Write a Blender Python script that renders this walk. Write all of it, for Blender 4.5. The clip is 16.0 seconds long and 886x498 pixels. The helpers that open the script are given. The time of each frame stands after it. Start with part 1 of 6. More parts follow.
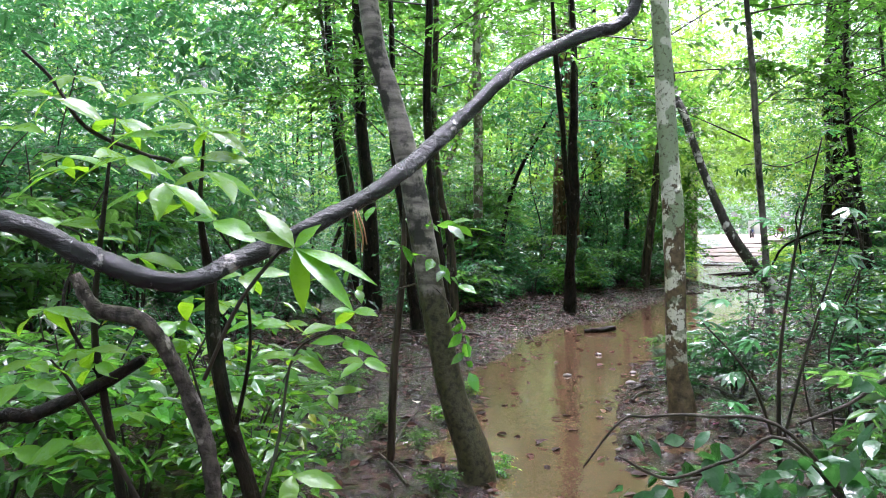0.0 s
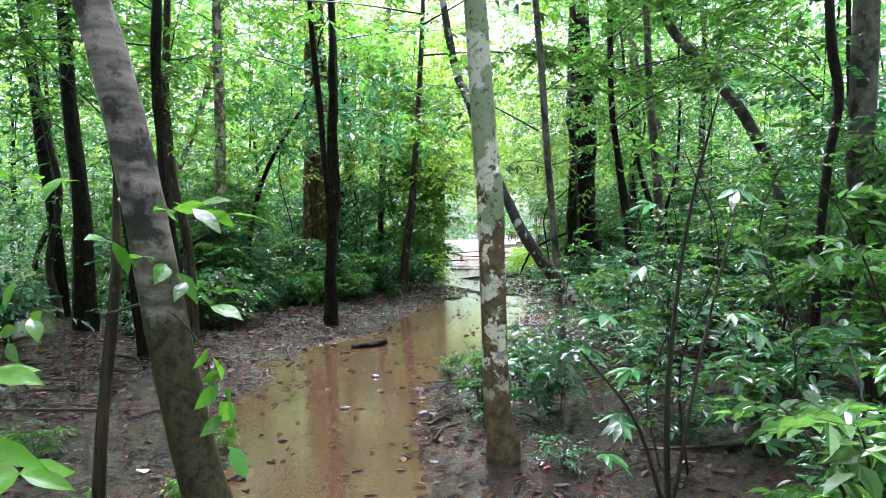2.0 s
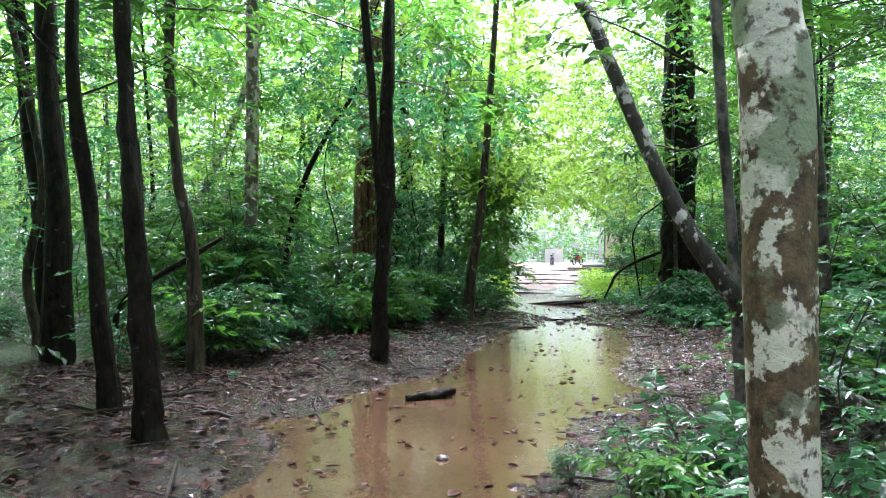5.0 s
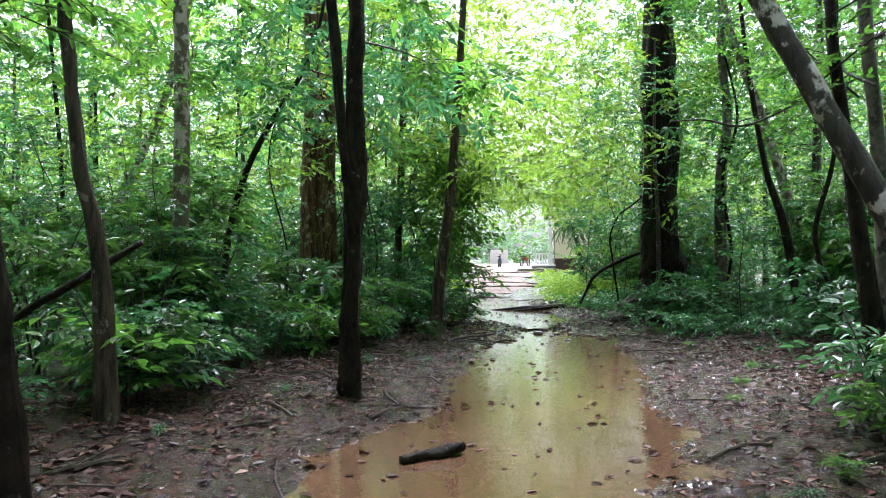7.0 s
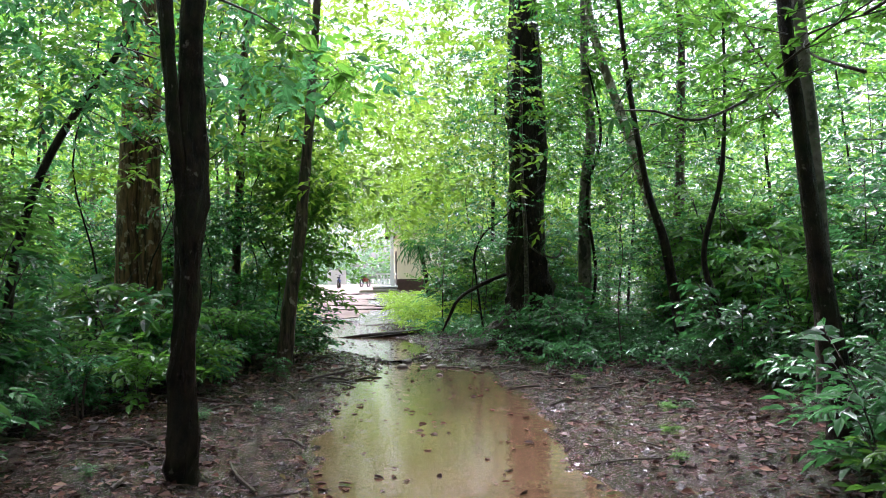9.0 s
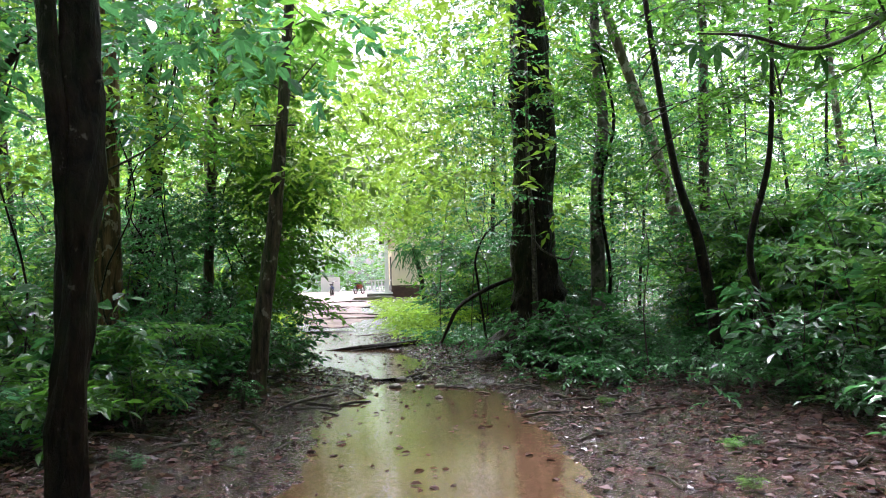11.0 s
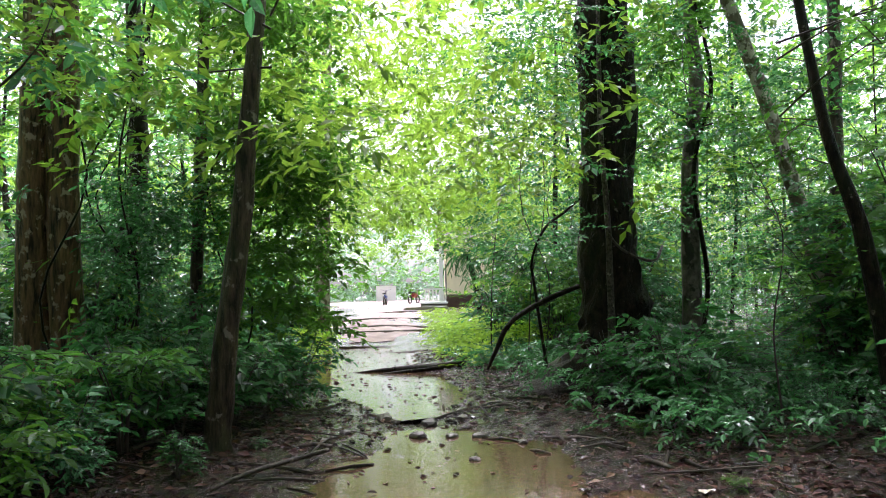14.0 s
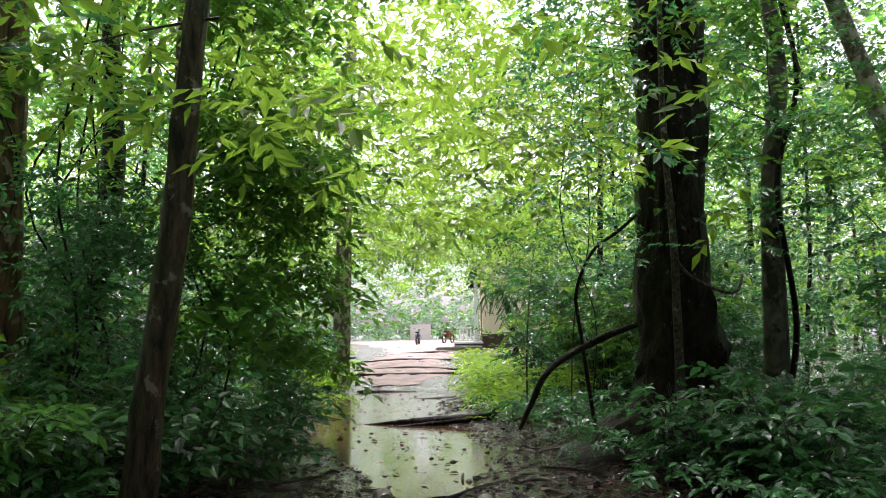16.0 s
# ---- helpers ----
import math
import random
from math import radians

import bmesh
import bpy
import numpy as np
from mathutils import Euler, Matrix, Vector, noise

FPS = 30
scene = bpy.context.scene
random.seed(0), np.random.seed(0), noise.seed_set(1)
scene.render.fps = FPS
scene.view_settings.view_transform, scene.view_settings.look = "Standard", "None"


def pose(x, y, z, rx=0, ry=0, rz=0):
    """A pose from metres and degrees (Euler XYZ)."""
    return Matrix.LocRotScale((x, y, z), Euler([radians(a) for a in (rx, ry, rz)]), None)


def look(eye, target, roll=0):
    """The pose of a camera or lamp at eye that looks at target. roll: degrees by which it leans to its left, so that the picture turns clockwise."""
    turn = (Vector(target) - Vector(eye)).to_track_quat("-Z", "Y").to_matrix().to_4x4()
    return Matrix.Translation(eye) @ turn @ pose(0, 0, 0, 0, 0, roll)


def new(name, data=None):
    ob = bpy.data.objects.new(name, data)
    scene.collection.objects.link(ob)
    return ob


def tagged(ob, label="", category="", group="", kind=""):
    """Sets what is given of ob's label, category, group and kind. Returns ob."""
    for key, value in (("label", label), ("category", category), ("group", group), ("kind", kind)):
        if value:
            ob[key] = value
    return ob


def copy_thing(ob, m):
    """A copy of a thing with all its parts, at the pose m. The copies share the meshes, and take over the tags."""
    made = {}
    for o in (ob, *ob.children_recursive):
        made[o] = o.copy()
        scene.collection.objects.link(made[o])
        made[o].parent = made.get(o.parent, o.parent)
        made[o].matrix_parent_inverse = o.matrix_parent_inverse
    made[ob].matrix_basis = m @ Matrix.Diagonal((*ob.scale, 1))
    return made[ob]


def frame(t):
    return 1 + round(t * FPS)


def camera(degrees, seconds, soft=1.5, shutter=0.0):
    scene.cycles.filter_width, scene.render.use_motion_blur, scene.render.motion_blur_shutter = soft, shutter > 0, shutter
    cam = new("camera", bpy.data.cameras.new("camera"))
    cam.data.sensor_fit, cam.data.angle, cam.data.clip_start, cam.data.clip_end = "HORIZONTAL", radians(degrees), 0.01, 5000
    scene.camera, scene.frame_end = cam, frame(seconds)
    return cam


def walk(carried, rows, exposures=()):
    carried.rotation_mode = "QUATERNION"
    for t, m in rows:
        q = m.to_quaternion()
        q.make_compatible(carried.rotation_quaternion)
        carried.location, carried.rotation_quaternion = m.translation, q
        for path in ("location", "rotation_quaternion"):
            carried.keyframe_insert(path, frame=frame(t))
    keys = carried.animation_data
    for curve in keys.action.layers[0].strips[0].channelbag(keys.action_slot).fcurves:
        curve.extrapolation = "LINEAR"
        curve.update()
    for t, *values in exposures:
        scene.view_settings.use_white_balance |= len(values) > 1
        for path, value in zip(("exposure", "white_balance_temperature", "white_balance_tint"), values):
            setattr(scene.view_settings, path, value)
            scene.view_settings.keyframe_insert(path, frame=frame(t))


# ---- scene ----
EXPOSURES = [(0.0, 2.4, 5700, 25), (4.0, 2.5, 5550, 24), (7.0, 2.25, 5700, 25), (11.0, 2.17, 5850, 30), (14.0, 2.2, 5900, 30), (16.0, 1.88, 6150, 31)]
cam = camera(59.5, 16.0, 1.0)
ROWS = [
    (0, 0.000, 0.000, 1.577, -0.00, -1.31, 0.54),
    (0.5, -0.065, 0.439, 1.534, -4.28, -1.08, 0.62),
    (1, -0.125, 0.870, 1.541, -9.72, -0.53, 0.56),
    (1.5, -0.093, 1.281, 1.523, -14.83, -0.47, 0.62),
    (2, -0.026, 1.712, 1.500, -18.95, -1.02, 0.76),
    (2.5, 0.076, 2.104, 1.424, -20.89, -1.45, 0.69),
    (3, 0.189, 2.575, 1.388, -20.97, -1.60, 0.19),
    (3.5, 0.325, 3.102, 1.347, -19.66, -1.30, -0.18),
    (4, 0.467, 3.640, 1.336, -17.68, -0.64, -0.29),
    (4.5, 0.557, 4.188, 1.351, -15.53, 0.29, -0.39),
    (4.7, 0.589, 4.389, 1.341, -14.84, 0.57, -0.27),
    (6.8, 0.634, 6.520, 1.398, -18.32, 1.07, 0.38),
    (7, 0.658, 6.718, 1.399, -19.45, 0.82, 0.46),
    (7.5, 0.723, 7.216, 1.392, -22.74, 0.59, 0.53),
    (8, 0.806, 7.642, 1.418, -26.78, 0.99, 0.29),
    (8.5, 0.868, 8.080, 1.442, -30.16, 1.74, 0.37),
    (8.7, 0.916, 8.273, 1.464, -31.32, 2.06, 0.50),
    (10.8, 1.767, 9.843, 1.460, -32.31, 2.45, 1.42),
    (11, 1.874, 10.009, 1.463, -31.99, 2.58, 1.51),
    (11.5, 2.202, 10.394, 1.444, -31.02, 2.88, 1.52),
    (12, 2.506, 10.801, 1.441, -29.67, 3.44, 1.42),
    (12.5, 2.799, 11.207, 1.458, -28.63, 3.74, 1.27),
    (13, 3.119, 11.647, 1.457, -27.98, 3.72, 1.15),
    (13.5, 3.418, 12.105, 1.465, -27.64, 3.47, 1.24),
    (14, 3.733, 12.559, 1.457, -27.36, 3.36, 1.40),
    (14.5, 4.040, 13.026, 1.454, -26.63, 3.53, 1.33),
    (15, 4.369, 13.463, 1.455, -25.89, 4.19, 1.39),
    (15.5, 4.652, 13.921, 1.444, -25.11, 5.30, 1.25),
    (16, 4.869, 14.338, 1.449, -24.52, 6.30, 0.82),
]
walk(cam, [(t, pose(x, y, z, 90 + pitch, roll, yaw)) for t, x, y, z, yaw, pitch, roll in ROWS],
     EXPOSURES)

# ---- sky and sun: a bright overcast day in the rain ----
world = bpy.data.worlds.new("overcast_sky")
scene.world = world
world.use_nodes = True
wn, wl = world.node_tree.nodes, world.node_tree.links
wn.clear()
sky = wn.new("ShaderNodeTexSky")
sky.sky_type = 'NISHITA'
sky.sun_disc = False
sky.sun_elevation, sky.sun_rotation = radians(66), radians(17)
sky.air_density, sky.dust_density, sky.ozone_density = 1.0, 6.0, 0.6
soften = wn.new("ShaderNodeHueSaturation")
soften.inputs["Saturation"].default_value = 0.35
back = wn.new("ShaderNodeBackground")
back.inputs["Strength"].default_value = 0.15
wout = wn.new("ShaderNodeOutputWorld")
wl.new(sky.outputs[0], soften.inputs["Color"])
wl.new(soften.outputs[0], back.inputs["Color"])
wl.new(back.outputs[0], wout.inputs["Surface"])
sun = new("sun", bpy.data.lights.new("sun", 'SUN'))
sun.data.energy, sun.data.angle, sun.data.color = 2.6, radians(20), (1.0, 0.98, 0.94)
sun.matrix_world = look((10.2, 31.5, 41), (5, 14.5, 1))

# ---- materials ----
def nodes_of(name):
    m = bpy.data.materials.new(name)
    m.use_nodes = True
    nt = m.node_tree
    return m, nt, nt.nodes["Principled BSDF"]


def tex_noise(nt, vec, scale, detail=5.0, rough=0.6):
    n = nt.nodes.new("ShaderNodeTexNoise")
    n.inputs["Scale"].default_value, n.inputs["Detail"].default_value, n.inputs["Roughness"].default_value = scale, detail, rough
    nt.links.new(vec, n.inputs["Vector"])
    return n.outputs["Fac"]


def coords(nt, stretch=(1, 1, 1)):
    c = nt.nodes.new("ShaderNodeTexCoord")
    mp = nt.nodes.new("ShaderNodeMapping")
    mp.inputs["Scale"].default_value = stretch
    nt.links.new(c.outputs["Object"], mp.inputs["Vector"])
    return mp.outputs["Vector"]


def ramp(nt, fac, stops):
    r = nt.nodes.new("ShaderNodeValToRGB")
    e = r.color_ramp.elements
    while len(e) < len(stops):
        e.new(0.5)
    for k, (p, c) in enumerate(stops):
        e[k].position, e[k].color = p, (*c, 1)
    nt.links.new(fac, r.inputs["Fac"])
    return r.outputs["Color"]


def scalar(nt, fac, lo, hi, a=0.0, b=1.0):
    m = nt.nodes.new("ShaderNodeMapRange")
    for key, v in (("From Min", a), ("From Max", b), ("To Min", lo), ("To Max", hi)):
        m.inputs[key].default_value = v
    nt.links.new(fac, m.inputs["Value"])
    return m.outputs["Result"]


def blend(nt, fac, one, two, mode='MIX'):
    m = nt.nodes.new("ShaderNodeMix")
    m.data_type, m.blend_type = 'RGBA', mode
    if isinstance(fac, float):
        m.inputs["Factor"].default_value = fac
    else:
        nt.links.new(fac, m.inputs["Factor"])
    for sock, v in ((m.inputs[6], one), (m.inputs[7], two)):
        if isinstance(v, tuple):
            sock.default_value = (*v, 1)
        else:
            nt.links.new(v, sock)
    return m.outputs[2]


def bumped(nt, bsdf, height, strength, distance):
    b = nt.nodes.new("ShaderNodeBump")
    b.inputs["Strength"].default_value, b.inputs["Distance"].default_value = strength, distance
    nt.links.new(height, b.inputs["Height"])
    nt.links.new(b.outputs["Normal"], bsdf.inputs["Normal"])


def bark(name, dark, light, patch=None, patch_at=0.6, moss=0.35, rough=0.5, stretch=(9, 9, 1.6), gloss=0.2, spot_scale=8.0, relief=0.03):
    """Wet bark: long grain, blotches of lichen, peeling or painted glints, moss film."""
    m, nt, b = nodes_of(name)
    grain = tex_noise(nt, coords(nt, stretch), 2.2, 8, 0.65)
    big = tex_noise(nt, coords(nt, (1, 1, 0.6)), 3.1, 4)
    col = ramp(nt, grain, [(0.38, dark), (0.64, light)])
    if patch:
        spots = tex_noise(nt, coords(nt, (1.0, 1.0, 0.8)), spot_scale, 6, 0.62)
        col = blend(nt, scalar(nt, spots, 0, 1, patch_at, patch_at + 0.05), col, patch)
    mossy = scalar(nt, big, 0, moss, 0.5, 0.7)
    col = blend(nt, mossy, col, (0.045, 0.075, 0.03))
    nt.links.new(col, b.inputs["Base Color"])
    nt.links.new(scalar(nt, big, rough - 0.2, rough + 0.15, 0.3, 0.7), b.inputs["Roughness"])
    b.inputs["Specular IOR Level"].default_value = gloss
    bumped(nt, b, grain, 0.9, relief)
    return m


def leaf(name, dark, light, through_colour, through_share=0.45, rough=0.36, yellow=None, gloss=0.45):
    """Thin wet leaf: gloss on top, light let through, each leaf its own green."""
    m, nt, b = nodes_of(name)
    g = nt.nodes.new("ShaderNodeNewGeometry")
    oi = nt.nodes.new("ShaderNodeObjectInfo")
    stops = [(0.0, dark), (0.8, light)] + ([(0.92, light), (1.0, yellow)] if yellow else [])
    col = ramp(nt, g.outputs["Random Per Island"], stops)
    hs = nt.nodes.new("ShaderNodeHueSaturation")
    nt.links.new(scalar(nt, oi.outputs["Random"], 0.485, 0.512), hs.inputs["Hue"])
    nt.links.new(scalar(nt, oi.outputs["Random"], 0.8, 1.2), hs.inputs["Value"])
    nt.links.new(col, hs.inputs["Color"])
    b.inputs["Specular IOR Level"].default_value = gloss
    vein = tex_noise(nt, coords(nt), 22.0, 3)
    mott = blend(nt, scalar(nt, vein, 0, 0.35, 0.35, 0.7), hs.outputs["Color"], dark)
    nt.links.new(mott, b.inputs["Base Color"])
    nt.links.new(scalar(nt, vein, max(0.16, rough - 0.12), rough + 0.12, 0.35, 0.65), b.inputs["Roughness"])
    bumped(nt, b, vein, 0.35, 0.02)
    tr = nt.nodes.new("ShaderNodeBsdfTranslucent")
    tc = blend(nt, 0.5, through_colour, hs.outputs["Color"])
    nt.links.new(tc, tr.inputs["Color"])
    mix = nt.nodes.new("ShaderNodeMixShader")
    mix.inputs[0].default_value = through_share
    nt.links.new(b.outputs[0], mix.inputs[1])
    nt.links.new(tr.outputs[0], mix.inputs[2])
    nt.links.new(mix.outputs[0], nt.nodes["Material Output"].inputs["Surface"])
    return m


def plain(name, colour, rough=0.6, vary=0.25, scale=6.0, metal=0.0, bump=0.2):
    """Painted or worn surface with blotches at two scales."""
    m, nt, b = nodes_of(name)
    n1, n2 = tex_noise(nt, coords(nt), scale, 6), tex_noise(nt, coords(nt), scale * 0.2, 3)
    low = tuple(c * (1 - vary) for c in colour)
    col = blend(nt, scalar(nt, n1, 0, 1, 0.35, 0.65), colour, low)
    col = blend(nt, scalar(nt, n2, 0, 0.5, 0.45, 0.7), col, tuple(c * (1 - 1.6 * vary) for c in colour))
    nt.links.new(col, b.inputs["Base Color"])
    nt.links.new(scalar(nt, n1, rough - 0.1, rough + 0.1, 0.3, 0.7), b.inputs["Roughness"])
    b.inputs["Metallic"].default_value = metal
    bumped(nt, b, n1, bump, 0.01)
    return m


BARK_GREY = bark("grey_bark", (0.06, 0.046, 0.04), (0.165, 0.135, 0.12), (0.018, 0.014, 0.012), 0.52, 0.7, 0.45, (5, 5, 4), 0.25, 3.4)
BARK_PALE = bark("pale_lichen_bark", (0.07, 0.05, 0.03), (0.15, 0.125, 0.085), (0.42, 0.37, 0.31), 0.5, 0.5, spot_scale=6.5)


def level(nt, v, lo, hi, spread=0.5):
    """0 to 1 between two heights above the foot, with a ragged edge."""
    sep = nt.nodes.new("ShaderNodeSeparateXYZ")
    nt.links.new(v, sep.inputs[0])
    add = nt.nodes.new("ShaderNodeMath")
    add.operation = 'ADD'
    nt.links.new(sep.outputs["Z"], add.inputs[0])
    nt.links.new(scalar(nt, tex_noise(nt, v, 5.0, 5, 0.6), -spread, spread, 0.3, 0.7), add.inputs[1])
    return scalar(nt, add.outputs[0], 0, 1, lo, hi)


def times(nt, a, b):
    m = nt.nodes.new("ShaderNodeMath")
    m.operation = 'MULTIPLY'
    nt.links.new(a, m.inputs[0])
    nt.links.new(b, m.inputs[1])
    return m.outputs[0]


def flaking_bark():
    """Brown bark: smooth green-grey lichen sheets high up, white flakes below, a bare brown foot."""
    m, nt, b = nodes_of("flaking_lichen_bark")
    v = coords(nt)
    big, mid, fine = tex_noise(nt, v, 4.2, 2, 0.45), tex_noise(nt, v, 15.0, 5, 0.6), tex_noise(nt, v, 34.0, 5, 0.65)
    col = ramp(nt, mid, [(0.35, (0.035, 0.022, 0.012)), (0.66, (0.165, 0.11, 0.06))])
    high, foot = level(nt, v, 1.62, 1.72, 0.55), level(nt, v, 0.42, 0.62, 0.2)
    sheet = blend(nt, scalar(nt, big, 0, 1, 0.52, 0.55), (0.23, 0.26, 0.165), (0.52, 0.49, 0.41))
    sheet = blend(nt, scalar(nt, fine, 0, 0.35, 0.5, 0.7), sheet, (0.10, 0.11, 0.06))
    col = blend(nt, times(nt, foot, scalar(nt, tex_noise(nt, v, 7.0, 6, 0.62), 0, 1, 0.52, 0.55)), col, (0.60, 0.54, 0.45))
    col = blend(nt, times(nt, foot, scalar(nt, tex_noise(nt, v, 5.0, 4, 0.6), 0, 0.8, 0.57, 0.6)), col, (0.17, 0.175, 0.11))
    col = blend(nt, high, col, sheet)
    col = blend(nt, scalar(nt, fine, 0, 0.75, 0.56, 0.62), col, (0.055, 0.036, 0.02))
    nt.links.new(col, b.inputs["Base Color"])
    b.inputs["Roughness"].default_value = 0.55
    b.inputs["Specular IOR Level"].default_value = 0.25
    bumped(nt, b, mid, 0.8, 0.02)
    return m


def mossy_foot_bark():
    """Smooth grey-brown bark with pale rings and black stains above, olive moss on the foot."""
    m, nt, b = nodes_of("ringed_bark_with_mossy_foot")
    v = coords(nt)
    rings, stain, fine = tex_noise(nt, coords(nt, (1, 1, 5)), 3.0, 4), tex_noise(nt, v, 4.0, 5, 0.6), tex_noise(nt, v, 30.0, 6, 0.65)
    col = ramp(nt, rings, [(0.36, (0.05, 0.038, 0.034)), (0.62, (0.27, 0.22, 0.20))])
    col = blend(nt, scalar(nt, stain, 0, 0.92, 0.52, 0.58), col, (0.014, 0.011, 0.009))
    moss = ramp(nt, fine, [(0.36, (0.014, 0.011, 0.006)), (0.66, (0.085, 0.07, 0.03))])
    col = blend(nt, level(nt, v, 1.5, 1.3, 0.45), col, moss)
    col = blend(nt, scalar(nt, fine, 0, 0.5, 0.55, 0.65), col, (0.03, 0.024, 0.02))
    nt.links.new(col, b.inputs["Base Color"])
    nt.links.new(scalar(nt, stain, 0.3, 0.6, 0.3, 0.7), b.inputs["Roughness"])
    b.inputs["Specular IOR Level"].default_value = 0.3
    bumped(nt, b, fine, 0.7, 0.015)
    return m


BARK_FLAKE = flaking_bark()
BARK_LEAN = mossy_foot_bark()
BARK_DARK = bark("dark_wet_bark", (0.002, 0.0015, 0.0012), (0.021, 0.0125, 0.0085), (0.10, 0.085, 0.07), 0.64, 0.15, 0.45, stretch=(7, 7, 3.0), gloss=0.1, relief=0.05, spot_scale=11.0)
BARK_BROWN = bark("brown_wet_bark", (0.007, 0.005, 0.0035), (0.075, 0.05, 0.033), (0.17, 0.14, 0.115), 0.6, 0.25)
BARK_RED = bark("red_brown_bark", (0.012, 0.006, 0.004), (0.18, 0.095, 0.052), (0.28, 0.21, 0.155), 0.57, 0.15, stretch=(7, 7, 0.9))
# The whitish patches are wet highlights painted onto the black vine bark.
BARK_GLINTED = bark("black_vine_bark_painted_glints", (0.001, 0.0008, 0.0008), (0.011, 0.0085, 0.008), (0.30, 0.26, 0.245), 0.6, 0.0, 0.3, (6, 17, 20), 0.4, 15.0, 0.02)
BARK_WHITE = bark("white_blotched_bark", (0.012, 0.009, 0.008), (0.05, 0.037, 0.03), (0.42, 0.38, 0.35), 0.54, 0.2, spot_scale=6.0)
TWIG = bark("twig_bark", (0.012, 0.009, 0.006), (0.05, 0.036, 0.024), None, 0.6, 0.3)
DEAD = bark("dead_grey_wood", (0.012, 0.008, 0.006), (0.09, 0.07, 0.058), (0.22, 0.185, 0.16), 0.6, 0.1, 0.5, (12, 12, 12), 0.15, 16.0)

LEAF_CANOPY = leaf("canopy_leaf", (0.003, 0.020, 0.004), (0.06, 0.175, 0.022), (0.23, 0.58, 0.06), 0.48, 0.27, None, 0.5)
LEAF_COOL = leaf("cool_green_leaf", (0.004, 0.026, 0.009), (0.05, 0.165, 0.052), (0.18, 0.52, 0.14), 0.46, 0.26, None, 0.5)
# Yellow-green of light shining through is put into the leaf colour.
LEAF_BACKLIT = leaf("backlight_coloured_leaf", (0.02, 0.07, 0.006), (0.11, 0.23, 0.02), (0.40, 0.68, 0.06), 0.55, 0.36, None, 0.5)
LEAF_UNDER = leaf("undergrowth_leaf", (0.002, 0.014, 0.005), (0.064, 0.225, 0.074), (0.14, 0.48, 0.13), 0.33, 0.18, None, 1.0)
LEAF_BRIGHT = leaf("young_leaf", (0.008, 0.06, 0.006), (0.085, 0.28, 0.02), (0.28, 0.62, 0.03), 0.42, 0.25, (0.5, 0.42, 0.03), 0.7)
LEAF_DARK = leaf("dark_glossy_leaf", (0.008, 0.04, 0.012), (0.02, 0.085, 0.02), (0.08, 0.25, 0.03), 0.3, 0.25)
LEAF_FERN = leaf("lime_herb_leaf", (0.13, 0.31, 0.015), (0.27, 0.5, 0.025), (0.45, 0.7, 0.03), 0.45, 0.4)
LEAF_FRESH = leaf("fresh_wet_leaf", (0.005, 0.034, 0.006), (0.085, 0.26, 0.045), (0.28, 0.6, 0.09), 0.45, 0.2, None, 0.7)
# Distance haze is put into this paler leaf colour.
LEAF_HAZED = leaf("haze_paled_leaf", (0.10, 0.19, 0.11), (0.22, 0.34, 0.21), (0.35, 0.55, 0.3), 0.4, 0.4)
LEAF_LITTER = leaf("fallen_leaf", (0.006, 0.003, 0.0025), (0.072, 0.030, 0.018), (0.08, 0.03, 0.015), 0.04, 0.45, (0.19, 0.115, 0.07), 0.12)
FLOWER = leaf("pink_petal", (0.55, 0.10, 0.32), (0.65, 0.18, 0.42), (0.6, 0.2, 0.4), 0.3, 0.4)


def mud():
    m, nt, b = nodes_of("wet_red_mud")
    v = coords(nt)
    n1, n2, n3 = tex_noise(nt, v, 0.5, 4), tex_noise(nt, v, 5.0, 8, 0.65), tex_noise(nt, v, 34.0, 6, 0.7)
    col = ramp(nt, n2, [(0.36, (0.007, 0.003, 0.002)), (0.5, (0.034, 0.0135, 0.010)), (0.66, (0.10, 0.044, 0.034))])
    col = blend(nt, scalar(nt, n1, 0, 0.7, 0.42, 0.65), col, (0.024, 0.013, 0.01))
    col = blend(nt, scalar(nt, n3, 0, 0.5, 0.55, 0.7), col, (0.02, 0.013, 0.01))
    nt.links.new(col, b.inputs["Base Color"])
    nt.links.new(scalar(nt, n3, 0.04, 0.4, 0.42, 0.66), b.inputs["Roughness"])
    b.inputs["Specular IOR Level"].default_value = 0.5
    mixh = nt.nodes.new("ShaderNodeMath")
    mixh.operation = 'ADD'
    nt.links.new(n2, mixh.inputs[0])
    nt.links.new(scalar(nt, n3, 0, 0.4), mixh.inputs[1])
    bumped(nt, b, mixh.outputs[0], 1.0, 0.085)
    b.inputs["Coat Weight"].default_value = 0.3
    b.inputs["Coat Roughness"].default_value = 0.14
    return m


